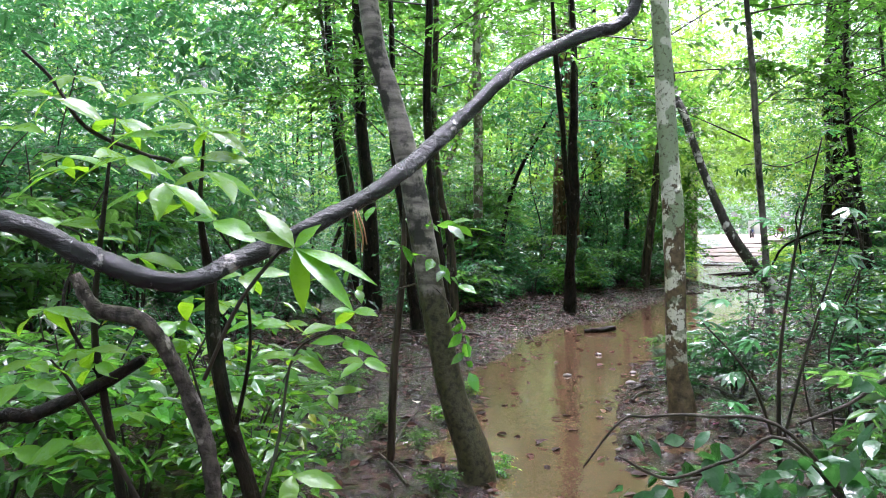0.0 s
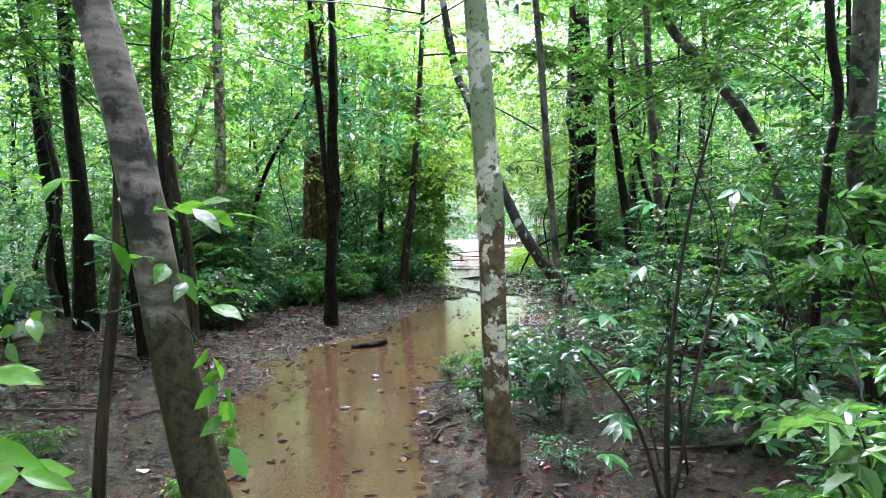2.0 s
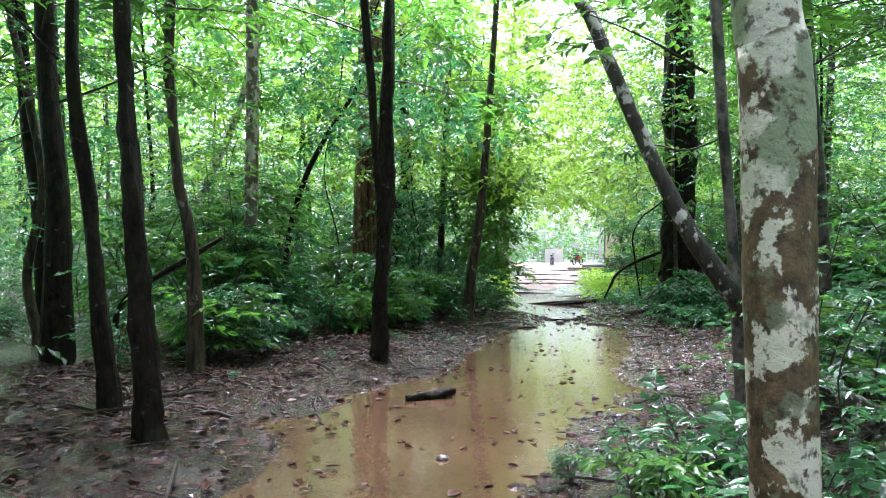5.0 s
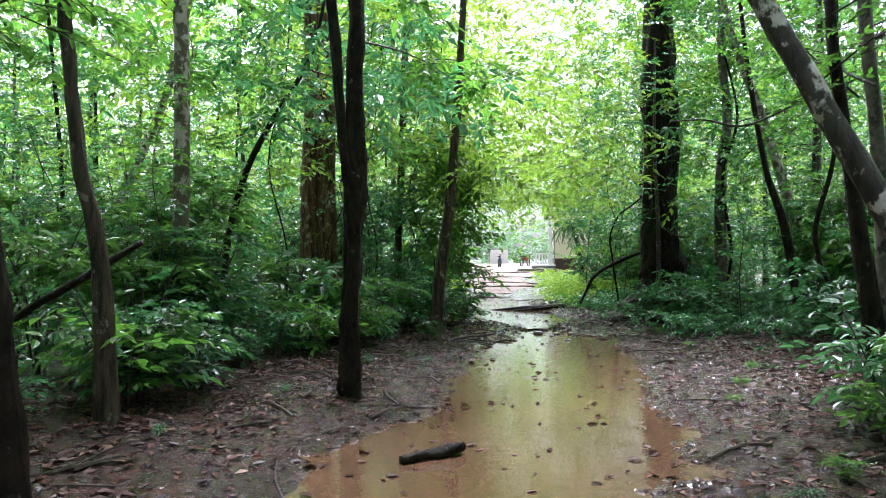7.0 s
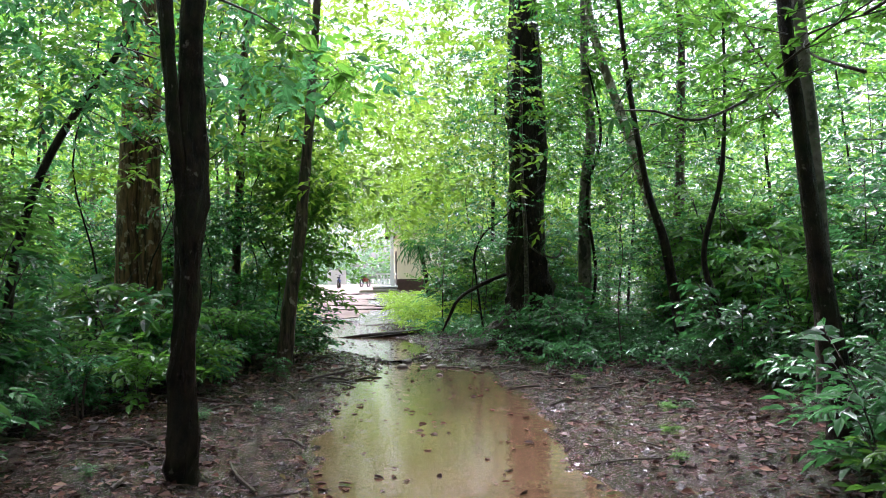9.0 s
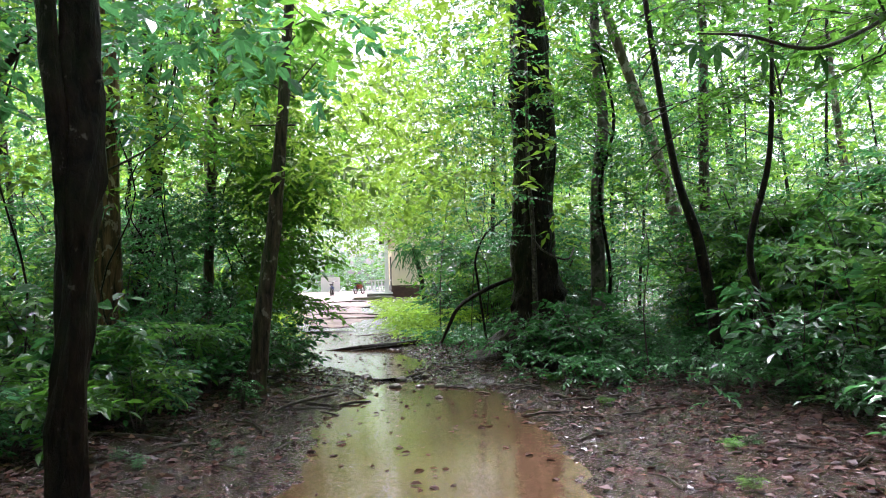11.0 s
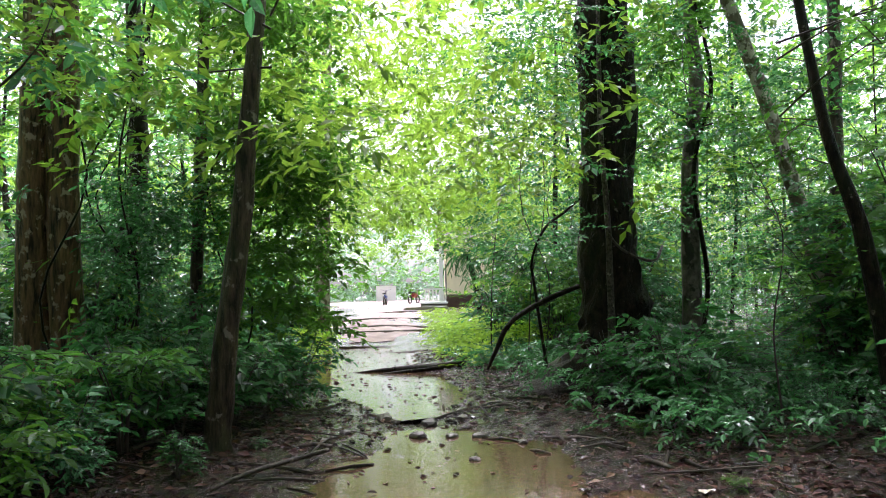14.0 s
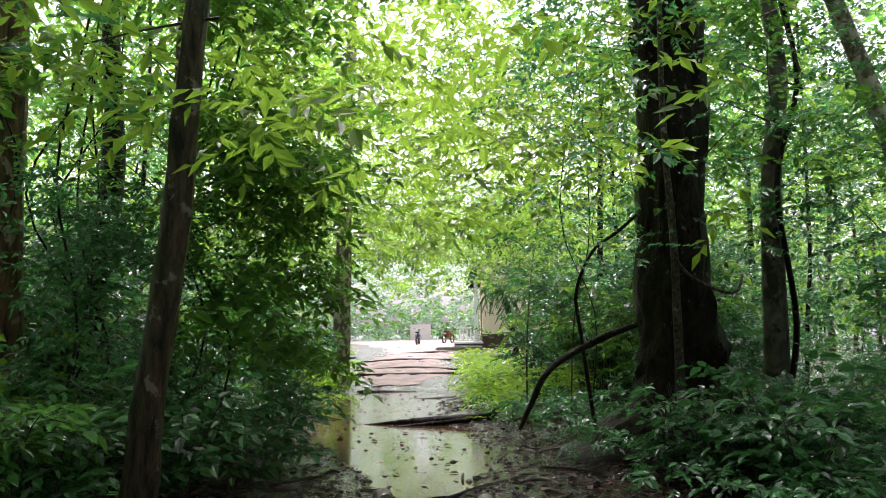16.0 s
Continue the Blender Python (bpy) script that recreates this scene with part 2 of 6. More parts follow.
def pond_water():
    m, nt, b = nodes_of("muddy_water")
    v = coords(nt)
    n1 = tex_noise(nt, v, 0.7, 4)
    col = ramp(nt, n1, [(0.3, (0.058, 0.033, 0.018)), (0.7, (0.09, 0.053, 0.030))])
    nt.links.new(col, b.inputs["Base Color"])
    b.inputs["Roughness"].default_value = 0.045
    b.inputs["IOR"].default_value = 1.33
    vor = nt.nodes.new("ShaderNodeTexVoronoi")
    vor.inputs["Scale"].default_value = 2.6
    nt.links.new(v, vor.inputs["Vector"])
    ring = nt.nodes.new("ShaderNodeMath")
    ring.operation = 'MULTIPLY'
    ring.inputs[1].default_value = 70.0
    nt.links.new(vor.outputs["Distance"], ring.inputs[0])
    wave = nt.nodes.new("ShaderNodeMath")
    wave.operation = 'SINE'
    nt.links.new(ring.outputs[0], wave.inputs[0])
    fade = nt.nodes.new("ShaderNodeMath")
    fade.operation = 'MULTIPLY'
    nt.links.new(wave.outputs[0], fade.inputs[0])
    nt.links.new(scalar(nt, vor.outputs["Distance"], 0.35, 0.0, 0.0, 0.32), fade.inputs[1])
    add = nt.nodes.new("ShaderNodeMath")
    add.operation = 'ADD'
    nt.links.new(fade.outputs[0], add.inputs[0])
    nt.links.new(tex_noise(nt, coords(nt, (1, 1, 1)), 9.0, 3), add.inputs[1])
    bumped(nt, b, add.outputs[0], 0.32, 0.009)
    return m


MUD, WATER = mud(), pond_water()
STONE = plain("wet_stone", (0.10, 0.08, 0.07), 0.4, 0.4, 14, 0, 0.6)
CREAM = plain("cream_plaster", (0.80, 0.69, 0.51), 0.75, 0.12, 3)
PLINTH = plain("dark_red_plinth_paint", (0.075, 0.032, 0.024), 0.6, 0.3, 4)
WHITE = plain("white_paint", (0.78, 0.78, 0.76), 0.5, 0.08, 4)
# Shade under the porch and in the doorway is put into this dark colour.
SHADE = plain("shade_dark_plaster", (0.10, 0.09, 0.08), 0.8, 0.2, 3)
ROOF = plain("clay_roof_tiles", (0.10, 0.07, 0.05), 0.7, 0.35, 9)
CONCRETE = plain("mossy_concrete", (0.20, 0.20, 0.15), 0.7, 0.35, 6, 0, 0.5)
TARP = plain("blue_tarpaulin", (0.10, 0.27, 0.33), 0.4, 0.2, 3)
RUBBER = plain("black_rubber", (0.02, 0.02, 0.02), 0.6, 0.2, 8)
STEEL = plain("dull_steel", (0.4, 0.4, 0.42), 0.35, 0.2, 12, 0.9)
BLUEPAINT = plain("blue_paint", (0.05, 0.10, 0.35), 0.3, 0.2, 8)
REDPAINT = plain("dark_red_paint", (0.25, 0.03, 0.03), 0.3, 0.2, 8)
SAND = plain("pale_wet_sand", (0.22, 0.125, 0.095), 0.55, 0.35, 2, 0, 0.6)

# ---- mesh tools ----
rng = np.random.default_rng(7)


def smooth(a, b, x):
    t = np.clip((np.asarray(x, float) - a) / (b - a), 0, 1)
    return t * t * (3 - 2 * t)


def mesh_from(name, verts, faces, material, shade=True):
    """A mesh from an array of places and an array of equal-sided faces (or a list of such arrays)."""
    me = bpy.data.meshes.new(name)
    groups = faces if isinstance(faces, list) else [faces]
    groups = [np.asarray(f, np.int32) for f in groups if len(f)]
    me.vertices.add(len(verts))
    me.vertices.foreach_set("co", np.asarray(verts, np.float32).ravel())
    loops = np.concatenate([f.ravel() for f in groups])
    totals = np.concatenate([np.full(len(f), f.shape[1], np.int32) for f in groups])
    me.loops.add(len(loops))
    me.loops.foreach_set("vertex_index", loops)
    me.polygons.add(len(totals))
    me.polygons.foreach_set("loop_start", np.concatenate([[0], np.cumsum(totals)[:-1]]).astype(np.int32))
    me.polygons.foreach_set("use_smooth", np.full(len(totals), shade))
    me.update(calc_edges=True)
    me.materials.append(material)
    return me


def piece(name, me, parent=None, label="", m=None):
    ob = new(name, me)
    if parent:
        ob.parent = parent
    if m is not None:
        ob.matrix_basis = m
    return tagged(ob, label)


def part(name, bm, material, parent, label=""):
    me = bpy.data.meshes.new(name)
    bm.to_mesh(me)
    bm.free()
    me.materials.append(material)
    return piece(name, me, parent, label)


def thing(name, label, category, place=(0, 0, 0), group="", kind=""):
    e = new(name)
    e.location = place
    return tagged(e, label, category, group, kind)


def curve_points(path, steps):
    """Catmull-Rom through rows of (x, y, z, r)."""
    p = np.asarray(path, float)
    p = np.vstack([2 * p[0] - p[1], p, 2 * p[-1] - p[-2]])
    out = []
    for i in range(1, len(p) - 2):
        t = np.linspace(0, 1, steps, endpoint=False)[:, None]
        a, b, c, d = p[i - 1], p[i], p[i + 1], p[i + 2]
        out.append(0.5 * (2 * b + (c - a) * t + (2 * a - 5 * b + 4 * c - d) * t ** 2 + (3 * b - a - 3 * c + d) * t ** 3))
    out.append(p[-2][None])
    q = np.vstack(out)
    q[:, 3] = np.maximum(q[:, 3], 0.002)
    return q


def tube(path, sides=10, steps=6, rough=0.06, lumps=0.0, seed=0):
    """Verts and quads of an uneven round limb along a path of (x, y, z, r)."""
    r = np.random.default_rng(seed)
    q = curve_points(path, steps)
    n = len(q)
    d = np.gradient(q[:, :3], axis=0)
    d /= np.linalg.norm(d, axis=1)[:, None] + 1e-9
    ref = np.array([1.0, 0.13, 0.0]) if abs(d[0, 0]) < 0.8 else np.array([0, 0, 1.0])
    u = np.cross(d, ref)
    u /= np.linalg.norm(u, axis=1)[:, None]
    w = np.cross(d, u)
    a = np.linspace(0, 2 * math.pi, sides, endpoint=False)
    ph = r.uniform(0, 6.28, 4)
    s = np.arange(n)[:, None]
    rad = 1 + rough * (np.sin(3 * a[None] + 0.35 * s + ph[0]) + np.sin(2 * a[None] - 0.22 * s + ph[1])) + rough * 0.6 * r.normal(size=(n, sides))
    if lumps:
        rad = rad * (1 + lumps * np.maximum(0, np.sin(0.8 * s + ph[2]) * np.cos(a[None] - ph[3] - 0.3 * s)))
    rad = rad * q[:, 3][:, None]
    v = q[:, None, :3] + rad[..., None] * (np.cos(a)[None, :, None] * u[:, None] + np.sin(a)[None, :, None] * w[:, None])
    v = v.reshape(-1, 3)
    i, j = np.meshgrid(np.arange(n - 1), np.arange(sides), indexing="ij")
    k = (j + 1) % sides
    f = np.stack([i * sides + j, i * sides + k, (i + 1) * sides + k, (i + 1) * sides + j], -1).reshape(-1, 4)
    caps = np.vstack([v, q[:1, :3], q[-1:, :3]])
    jj = np.arange(sides)
    kk = (jj + 1) % sides
    t = np.vstack([np.stack([kk, jj, np.full(sides, n * sides)], -1), np.stack([(n - 1) * sides + jj, (n - 1) * sides + kk, np.full(sides, n * sides + 1)], -1)])
    return caps, f, t


def joined(tubes):
    v, q, t, o = [], [], [], 0
    for a, b, c in tubes:
        v.append(a), q.append(b + o), t.append(c + o)
        o += len(a)
    return np.vstack(v), [np.vstack(q), np.vstack(t)]


def unit(v):
    return v / (np.linalg.norm(v, axis=-1, keepdims=True) + 1e-9)


def leaves(P, D, N, L, W, fine=False):
    """Verts and faces of many leaves: base, way, upper side, length, width."""
    D, S = unit(D), unit(np.cross(D, N))
    N = np.cross(S, D)
    L, W = L[:, None], W[:, None]
    n = len(P)
    if fine == "far":
        rows = [(0, 0, 0), (0.42, -0.5, 0.05), (1, 0, -0.1), (0.42, 0.5, 0.05)]
        v = np.stack([P + D * L * a + S * W * b + N * L * c for a, b, c in rows], 1).reshape(-1, 3)
        base = np.arange(n)[:, None] * 4
        return v, np.concatenate([base + np.array([[0, 2, 1]]), base + np.array([[0, 3, 2]])])
    if not fine:
        rows = [(0, 0, 0), (0.3, -0.5, 0.07), (0.66, -0.4, 0.04), (1, 0, -0.1), (0.66, 0.4, 0.04), (0.3, 0.5, 0.07)]
        v = np.stack([P + D * L * a + S * W * b + N * L * c for a, b, c in rows], 1).reshape(-1, 3)
        base = np.arange(n)[:, None] * 6
        f = np.concatenate([base + np.array([[0, 3, 2, 1]]), base + np.array([[0, 5, 4, 3]])])
        return v, f
    st = [(0, 0.04), (0.1, 0.35), (0.25, 0.8), (0.42, 1.0), (0.6, 0.88), (0.78, 0.55), (0.92, 0.2), (1.0, 0.02)]
    cols = []
    wave = rng.uniform(0, 6.28, n)[:, None]
    for a, w in st:
        bend = -0.22 * a * a
        for b in (-0.5, -0.27, 0, 0.27, 0.5):
            lift = 0.16 * abs(b) * w + (0.03 * np.sin(a * 14 + wave + b * 3) if abs(b) > 0.4 else 0)
            cols.append(P + D * L * (a - 0.05 * a * a) + S * W * b * w + N * (W * lift + L * bend))
    v = np.stack(cols, 1).reshape(-1, 3)
    base = np.arange(n)[:, None] * 40
    quads = [(i * 5 + j, i * 5 + j + 1, i * 5 + j + 6, i * 5 + j + 5) for i in range(7) for j in range(4)]
    f = np.concatenate([base + np.array([q]) for q in quads])
    return v, f


def spray_templates(count, n, length, ll, lw, droop, seed):
    """Leafy twigs along +x: rows of leaf base, way, upper side, size."""
    r, out = np.random.default_rng(seed), []
    for _ in range(count):
        s = np.linspace(0.15, 1.0, n) + r.normal(0, 0.03, n)
        side = np.where(np.arange(n) % 2, 1.0, -1.0)
        side[-1] = 0
        P = np.stack([s * length, 0.04 * length * np.sin(s * 5 + r.uniform(0, 6)), -droop * length * s * s], -1)
        ang = np.radians(r.uniform(35, 70, n))
        D = np.stack([np.cos(ang), side * np.sin(ang), r.normal(-0.25, 0.25, n)], -1)
        N = np.stack([r.normal(0, 0.45, n), r.normal(0, 0.45, n), np.ones(n)], -1)
        L = ll * r.uniform(0.65, 1.2, n)
        out.append((P, D, N, L, lw * L / ll * r.uniform(0.85, 1.15, n)))
    return out


def palm_templates(count, n, ll, lw, seed):
    """Leaflets that spread like a hand's fingers from one stalk's end."""
    r, out = np.random.default_rng(seed), []
    for _ in range(count):
        a = np.radians(np.linspace(-115, 115, n) + r.normal(0, 6, n))
        D = np.stack([np.cos(a), np.sin(a), r.normal(-0.28, 0.12, n)], -1)
        L = ll * (0.6 + 0.4 * np.cos(a)) * r.uniform(0.9, 1.1, n)
        out.append((np.tile([[0.12, 0, 0.0]], (n, 1)) * ll * 4, D, np.tile([[0.1, 0, 1.0]], (n, 1)) + r.normal(0, 0.12, (n, 3)), L, lw * L / ll))
    return out


def frames_for(way, r, tilt=0.25):
    """Turns that take +x to each way, with the top kept roughly up."""
    x = unit(way)
    up = np.tile([[0, 0, 1.0]], (len(x), 1)) + r.normal(0, tilt, x.shape)
    y = unit(np.cross(up, x))
    return np.stack([x, y, np.cross(x, y)], -1)


def foliage(origin, way, scale, templates, seed, fine=False):
    """Verts and faces of the leaves of many twigs."""
    r = np.random.default_rng(seed)
    R, pick = frames_for(way, r), r.integers(0, len(templates), len(origin))
    V, Fc, o = [], [], 0
    for k, (P, D, N, L, W) in enumerate(templates):
        sel = np.where(pick == k)[0]
        if not len(sel):
            continue
        Rk, sk = R[sel], scale[sel][:, None, None]
        p = origin[sel][:, None] + sk * np.einsum("mij,nj->mni", Rk, P)
        d, n = np.einsum("mij,nj->mni", Rk, D), np.einsum("mij,nj->mni", Rk, N)
        Ls, Ws = scale[sel][:, None] * L, scale[sel][:, None] * W
        v, f = leaves(p.reshape(-1, 3), d.reshape(-1, 3), n.reshape(-1, 3), Ls.ravel(), Ws.ravel(), fine)
        V.append(v), Fc.append(f + o)
        o += len(v)
    return np.vstack(V), np.vstack(Fc)


def twigs(origin, way, length, radius):
    """Verts and faces of thin three-sided twigs."""
    R = frames_for(way, np.random.default_rng(1), 0.0)
    a = np.array([0, 2.094, 4.189])
    ring = np.stack([np.zeros(3), np.cos(a), np.sin(a)], -1)
    n = len(origin)
    lo = origin[:, None] + radius[:, None, None] * np.einsum("mij,nj->mni", R, ring)
    hi = (origin + length[:, None] * R[:, :, 0] - np.array([0, 0, 0.12]) * length[:, None])[:, None] + 0.35 * radius[:, None, None] * np.einsum("mij,nj->mni", R, ring)
    v = np.concatenate([lo, hi], 1).reshape(-1, 3)
    base = np.arange(n)[:, None] * 6
    f = np.concatenate([base + np.array([[i, (i + 1) % 3, 3 + (i + 1) % 3, 3 + i]]) for i in range(3)])
    return v, f


SPRAY_MID = spray_templates(8, 10, 0.56, 0.162, 0.069, 0.28, 3)
SPRAY_LOW = spray_templates(8, 9, 0.36, 0.112, 0.054, 0.22, 4)
SPRAY_FINE = spray_templates(8, 13, 0.46, 0.082, 0.042, 0.2, 5)
SPRAY_FAR = spray_templates(6, 8, 0.95, 0.34, 0.15, 0.25, 6)
HAND = palm_templates(6, 7, 0.17, 0.052, 8)

# ---- ground, puddles ----
GRID = np.random.default_rng(11).uniform(-1, 1, (64, 64))


def bumps(x, y, size):
    """Smooth random relief, -1 to 1, with humps of that size in metres."""
    u, v = np.asarray(x, float) / size, np.asarray(y, float) / size
    i, j = np.floor(u).astype(int), np.floor(v).astype(int)
    a, b = u - i, v - j
    a, b = a * a * (3 - 2 * a), b * b * (3 - 2 * b)
    g = lambda p, q: GRID[p % 64, q % 64]
    return (g(i, j) * (1 - a) + g(i + 1, j) * a) * (1 - b) + (g(i, j + 1) * (1 - a) + g(i + 1, j + 1) * a) * b


POND_Y = (1.5, 3.0, 5.3, 6.2, 8.2, 10.4, 12.0, 13.5, 16.0, 18.5, 19.9, 20.4, 21.0, 22.4, 24.3, 26.4, 28.0, 31.0, 33.0, 34.2)
POND_L = (0.9, 0.45, 0.27, 0.28, 0.42, 1.0, 1.75, 3.05, 4.3, 5.75, 7.0, 7.4, 7.45, 7.6, 7.85, 8.3, 8.9, 10.0, 10.7, 12.0)
POND_R = (0.9, 1.1, 1.2, 1.32, 1.85, 3.05, 4.45, 5.15, 6.65, 7.95, 7.6, 7.6, 8.1, 9.2, 9.75, 10.3, 11.0, 12.4, 12.9, 12.0)


def shore(x, y):
    """Metres from the puddle's edge, minus inside."""
    w = 0.16 * bumps(x, y, 0.9) + 0.09 * bumps(x, y, 0.33)
    left, right = np.interp(y, POND_Y, POND_L), np.interp(y, POND_Y, POND_R)
    d = np.maximum(left - x, x - right) * 0.86
    d = np.where(y < 1.5, np.maximum(d, (1.5 - y)), d)
    d = np.where(y > 34.2, np.maximum(d, (y - 34.2)), d)
    return d + w


def height(x, y):
    x, y = np.asarray(x, float), np.asarray(y, float)
    d = shore(x, y)
    z = -0.07 + 0.10 * smooth(-0.5, 0.45, d) + 0.07 * smooth(0.3, 2.2, d) + 0.14 * smooth(1.5, 7, d)
    z = z + (0.018 * bumps(x, y, 0.35) + 0.045 * bumps(x + 9, y, 1.1)) * smooth(-0.1, 0.6, d)
    z = z + 0.026 * bumps(x, y + 5, 0.3) * smooth(0.0, 0.3, d)
    far = np.interp(y, (0, 31, 34, 39.6, 52, 75, 130), (0, 0, 0.05, 0.26, 0.55, 0.75, 0.9))
    return z + far


def terrain():
    out = np.cumsum(0.25 * 1.22 ** np.arange(40))
    xs = np.concatenate([-7 - out[::-1], np.arange(-7, 18.01, 0.15), 18 + out])
    ys = np.concatenate([-4 - out[::-1], np.arange(-4, 46.01, 0.16), 46 + out])
    X, Y = np.meshgrid(xs, ys, indexing="ij")
    v = np.stack([X, Y, height(X, Y)], -1).reshape(-1, 3)
    i, j = np.meshgrid(np.arange(len(xs) - 1), np.arange(len(ys) - 1), indexing="ij")
    n = len(ys)
    f = np.stack([i * n + j, (i + 1) * n + j, (i + 1) * n + j + 1, i * n + j + 1], -1).reshape(-1, 4)
    return tagged(new("ground", mesh_from("ground", v, f, MUD)), "wet reddish-brown forest mud with low banks", "ground", kind="structure")


def water_sheet(name, y0, y1, label):
    """A sheet at water level, run a little under the banks."""
    ys = np.linspace(y0, y1, 60)
    rows = []
    for y in ys:
        a, b = np.interp(y, POND_Y, POND_L) - 0.7, np.interp(y, POND_Y, POND_R) + 0.7
        rows.append(np.stack([np.linspace(a, b, 9), np.full(9, y), np.zeros(9)], -1))
    v = np.vstack(rows)
    i, j = np.meshgrid(np.arange(59), np.arange(8), indexing="ij")
    f = np.stack([i * 9 + j, i * 9 + j + 1, (i + 1) * 9 + j + 1, (i + 1) * 9 + j], -1).reshape(-1, 4)
    tagged(new(name, mesh_from(name, v, f, WATER)), label, "puddle", kind="structure")


terrain()
water_sheet("water", 0.8, 20.3, "long shallow puddle of brown rainwater on the path")
water_sheet("water_2", 20.9, 34.6, "second muddy puddle further along the path")


def on_ground(x, y, dz=0.0):
    return (x, y, float(height(x, y)) + dz)


# where low growth begins beside the path
LEFT_Y = (-6, 0, 6, 12.8, 13.7, 14.8, 17, 18.2, 21, 22, 23.6, 25.3, 31.6, 40, 46, 60)
LEFT_X = (-1.6, -1.7, -2.6, -2.6, 0.1, 0.8, 1.8, 2.9, 4.0, 5.2, 6.8, 7.7, 9.9, 13.0, 16.5, 19.0)
RIGHT_Y = (-6, 0, 5, 6.3, 7.8, 9.7, 10.9, 12.4, 14, 16.4, 18, 19.3, 21.8, 24, 27.7, 31, 36, 44, 50, 60)
RIGHT_X = (1.4, 1.5, 2.2, 2.4, 2.8, 4.6, 6.0, 7.6, 8.7, 9.1, 8.8, 9.2, 10.0, 10.8, 11.4, 13.6, 19.5, 27.0, 31.0, 36.0)


def margin(x, y):
    """How far into the growth beside the path, minus on the open ground."""
    return np.maximum(np.interp(y, LEFT_Y, LEFT_X) - x, x - np.interp(y, RIGHT_Y, RIGHT_X))

# ---- trees ----
def crown_variant(seed, low, high, limbs, reach, templates, spray_scale, per_limb):
    """Limbs and leaves of a crown round the z axis, as two arrays of mesh data."""
    r = np.random.default_rng(seed)
    tubes, O, D = [], [], []
    for k in range(limbs):
        h = low + (high - low) * ((k + r.uniform(0, 1)) / limbs)
        az, ln = r.uniform(0, 6.28), reach * r.uniform(0.55, 1.1) * (1 - 0.35 * (h - low) / (high - low + 0.1))
        w = np.array([math.cos(az), math.sin(az), r.uniform(0.1, 0.65)])
        bend = np.array([r.normal(0, 0.25), r.normal(0, 0.25), r.uniform(-0.35, 0.05)])
        pts = [(*(np.array([0, 0, h]) + w * ln * s + bend * ln * s * s), 0.002 + 0.011 * (1 - s)) for s in (0, 0.35, 0.7, 1.0)]
        tubes.append(tube(pts, 4, 2, 0.05, 0, seed + k))
        q = curve_points(pts, 10)[:, :3]
        s = r.uniform(0.25, 1.0, per_limb) ** 0.7
        idx = (s * (len(q) - 1)).astype(int)
        O.append(q[idx] + r.normal(0, 0.12, (per_limb, 3)))
        out = np.tile(w * [1, 1, 0.2], (per_limb, 1)) + r.normal(0, 0.75, (per_limb, 3)) * [1, 1, 0.45]
        D.append(out)
    O, D = np.vstack(O), np.vstack(D)
    sc = spray_scale * r.uniform(0.7, 1.25, len(O))
    tw = twigs(O, D, 0.55 * sc, np.full(len(O), 0.006))
    lv = (foliage(O, D, sc, templates, seed), foliage(O, D, sc, templates, seed, "far"))
    tv, tf = joined(tubes)
    return mesh_from("limb_work", tv, tf, TWIG), mesh_from("twig_work", *tw, TWIG), lv


CROWN_SPECS = [(21, 3.2, 9.5, 16, 2.4, SPRAY_MID, 1.05, 11), (22, 2.4, 8.5, 16, 2.1, SPRAY_FINE, 1.25, 12), (23, 4.2, 10.0, 15, 2.8, SPRAY_MID, 1.15, 11), (24, 2.8, 9.0, 17, 1.9, SPRAY_FINE, 1.25, 13)]
CROWNS = []
for spec in CROWN_SPECS:
    limb_mesh, twig_mesh, (near, far) = crown_variant(*spec)
    CROWNS.append((limb_mesh, twig_mesh, {(mt, dist): mesh_from("crown", *(near if dist == 0 else far), mt, False) for mt in (LEAF_CANOPY, LEAF_UNDER) for dist in (0, 1)}))


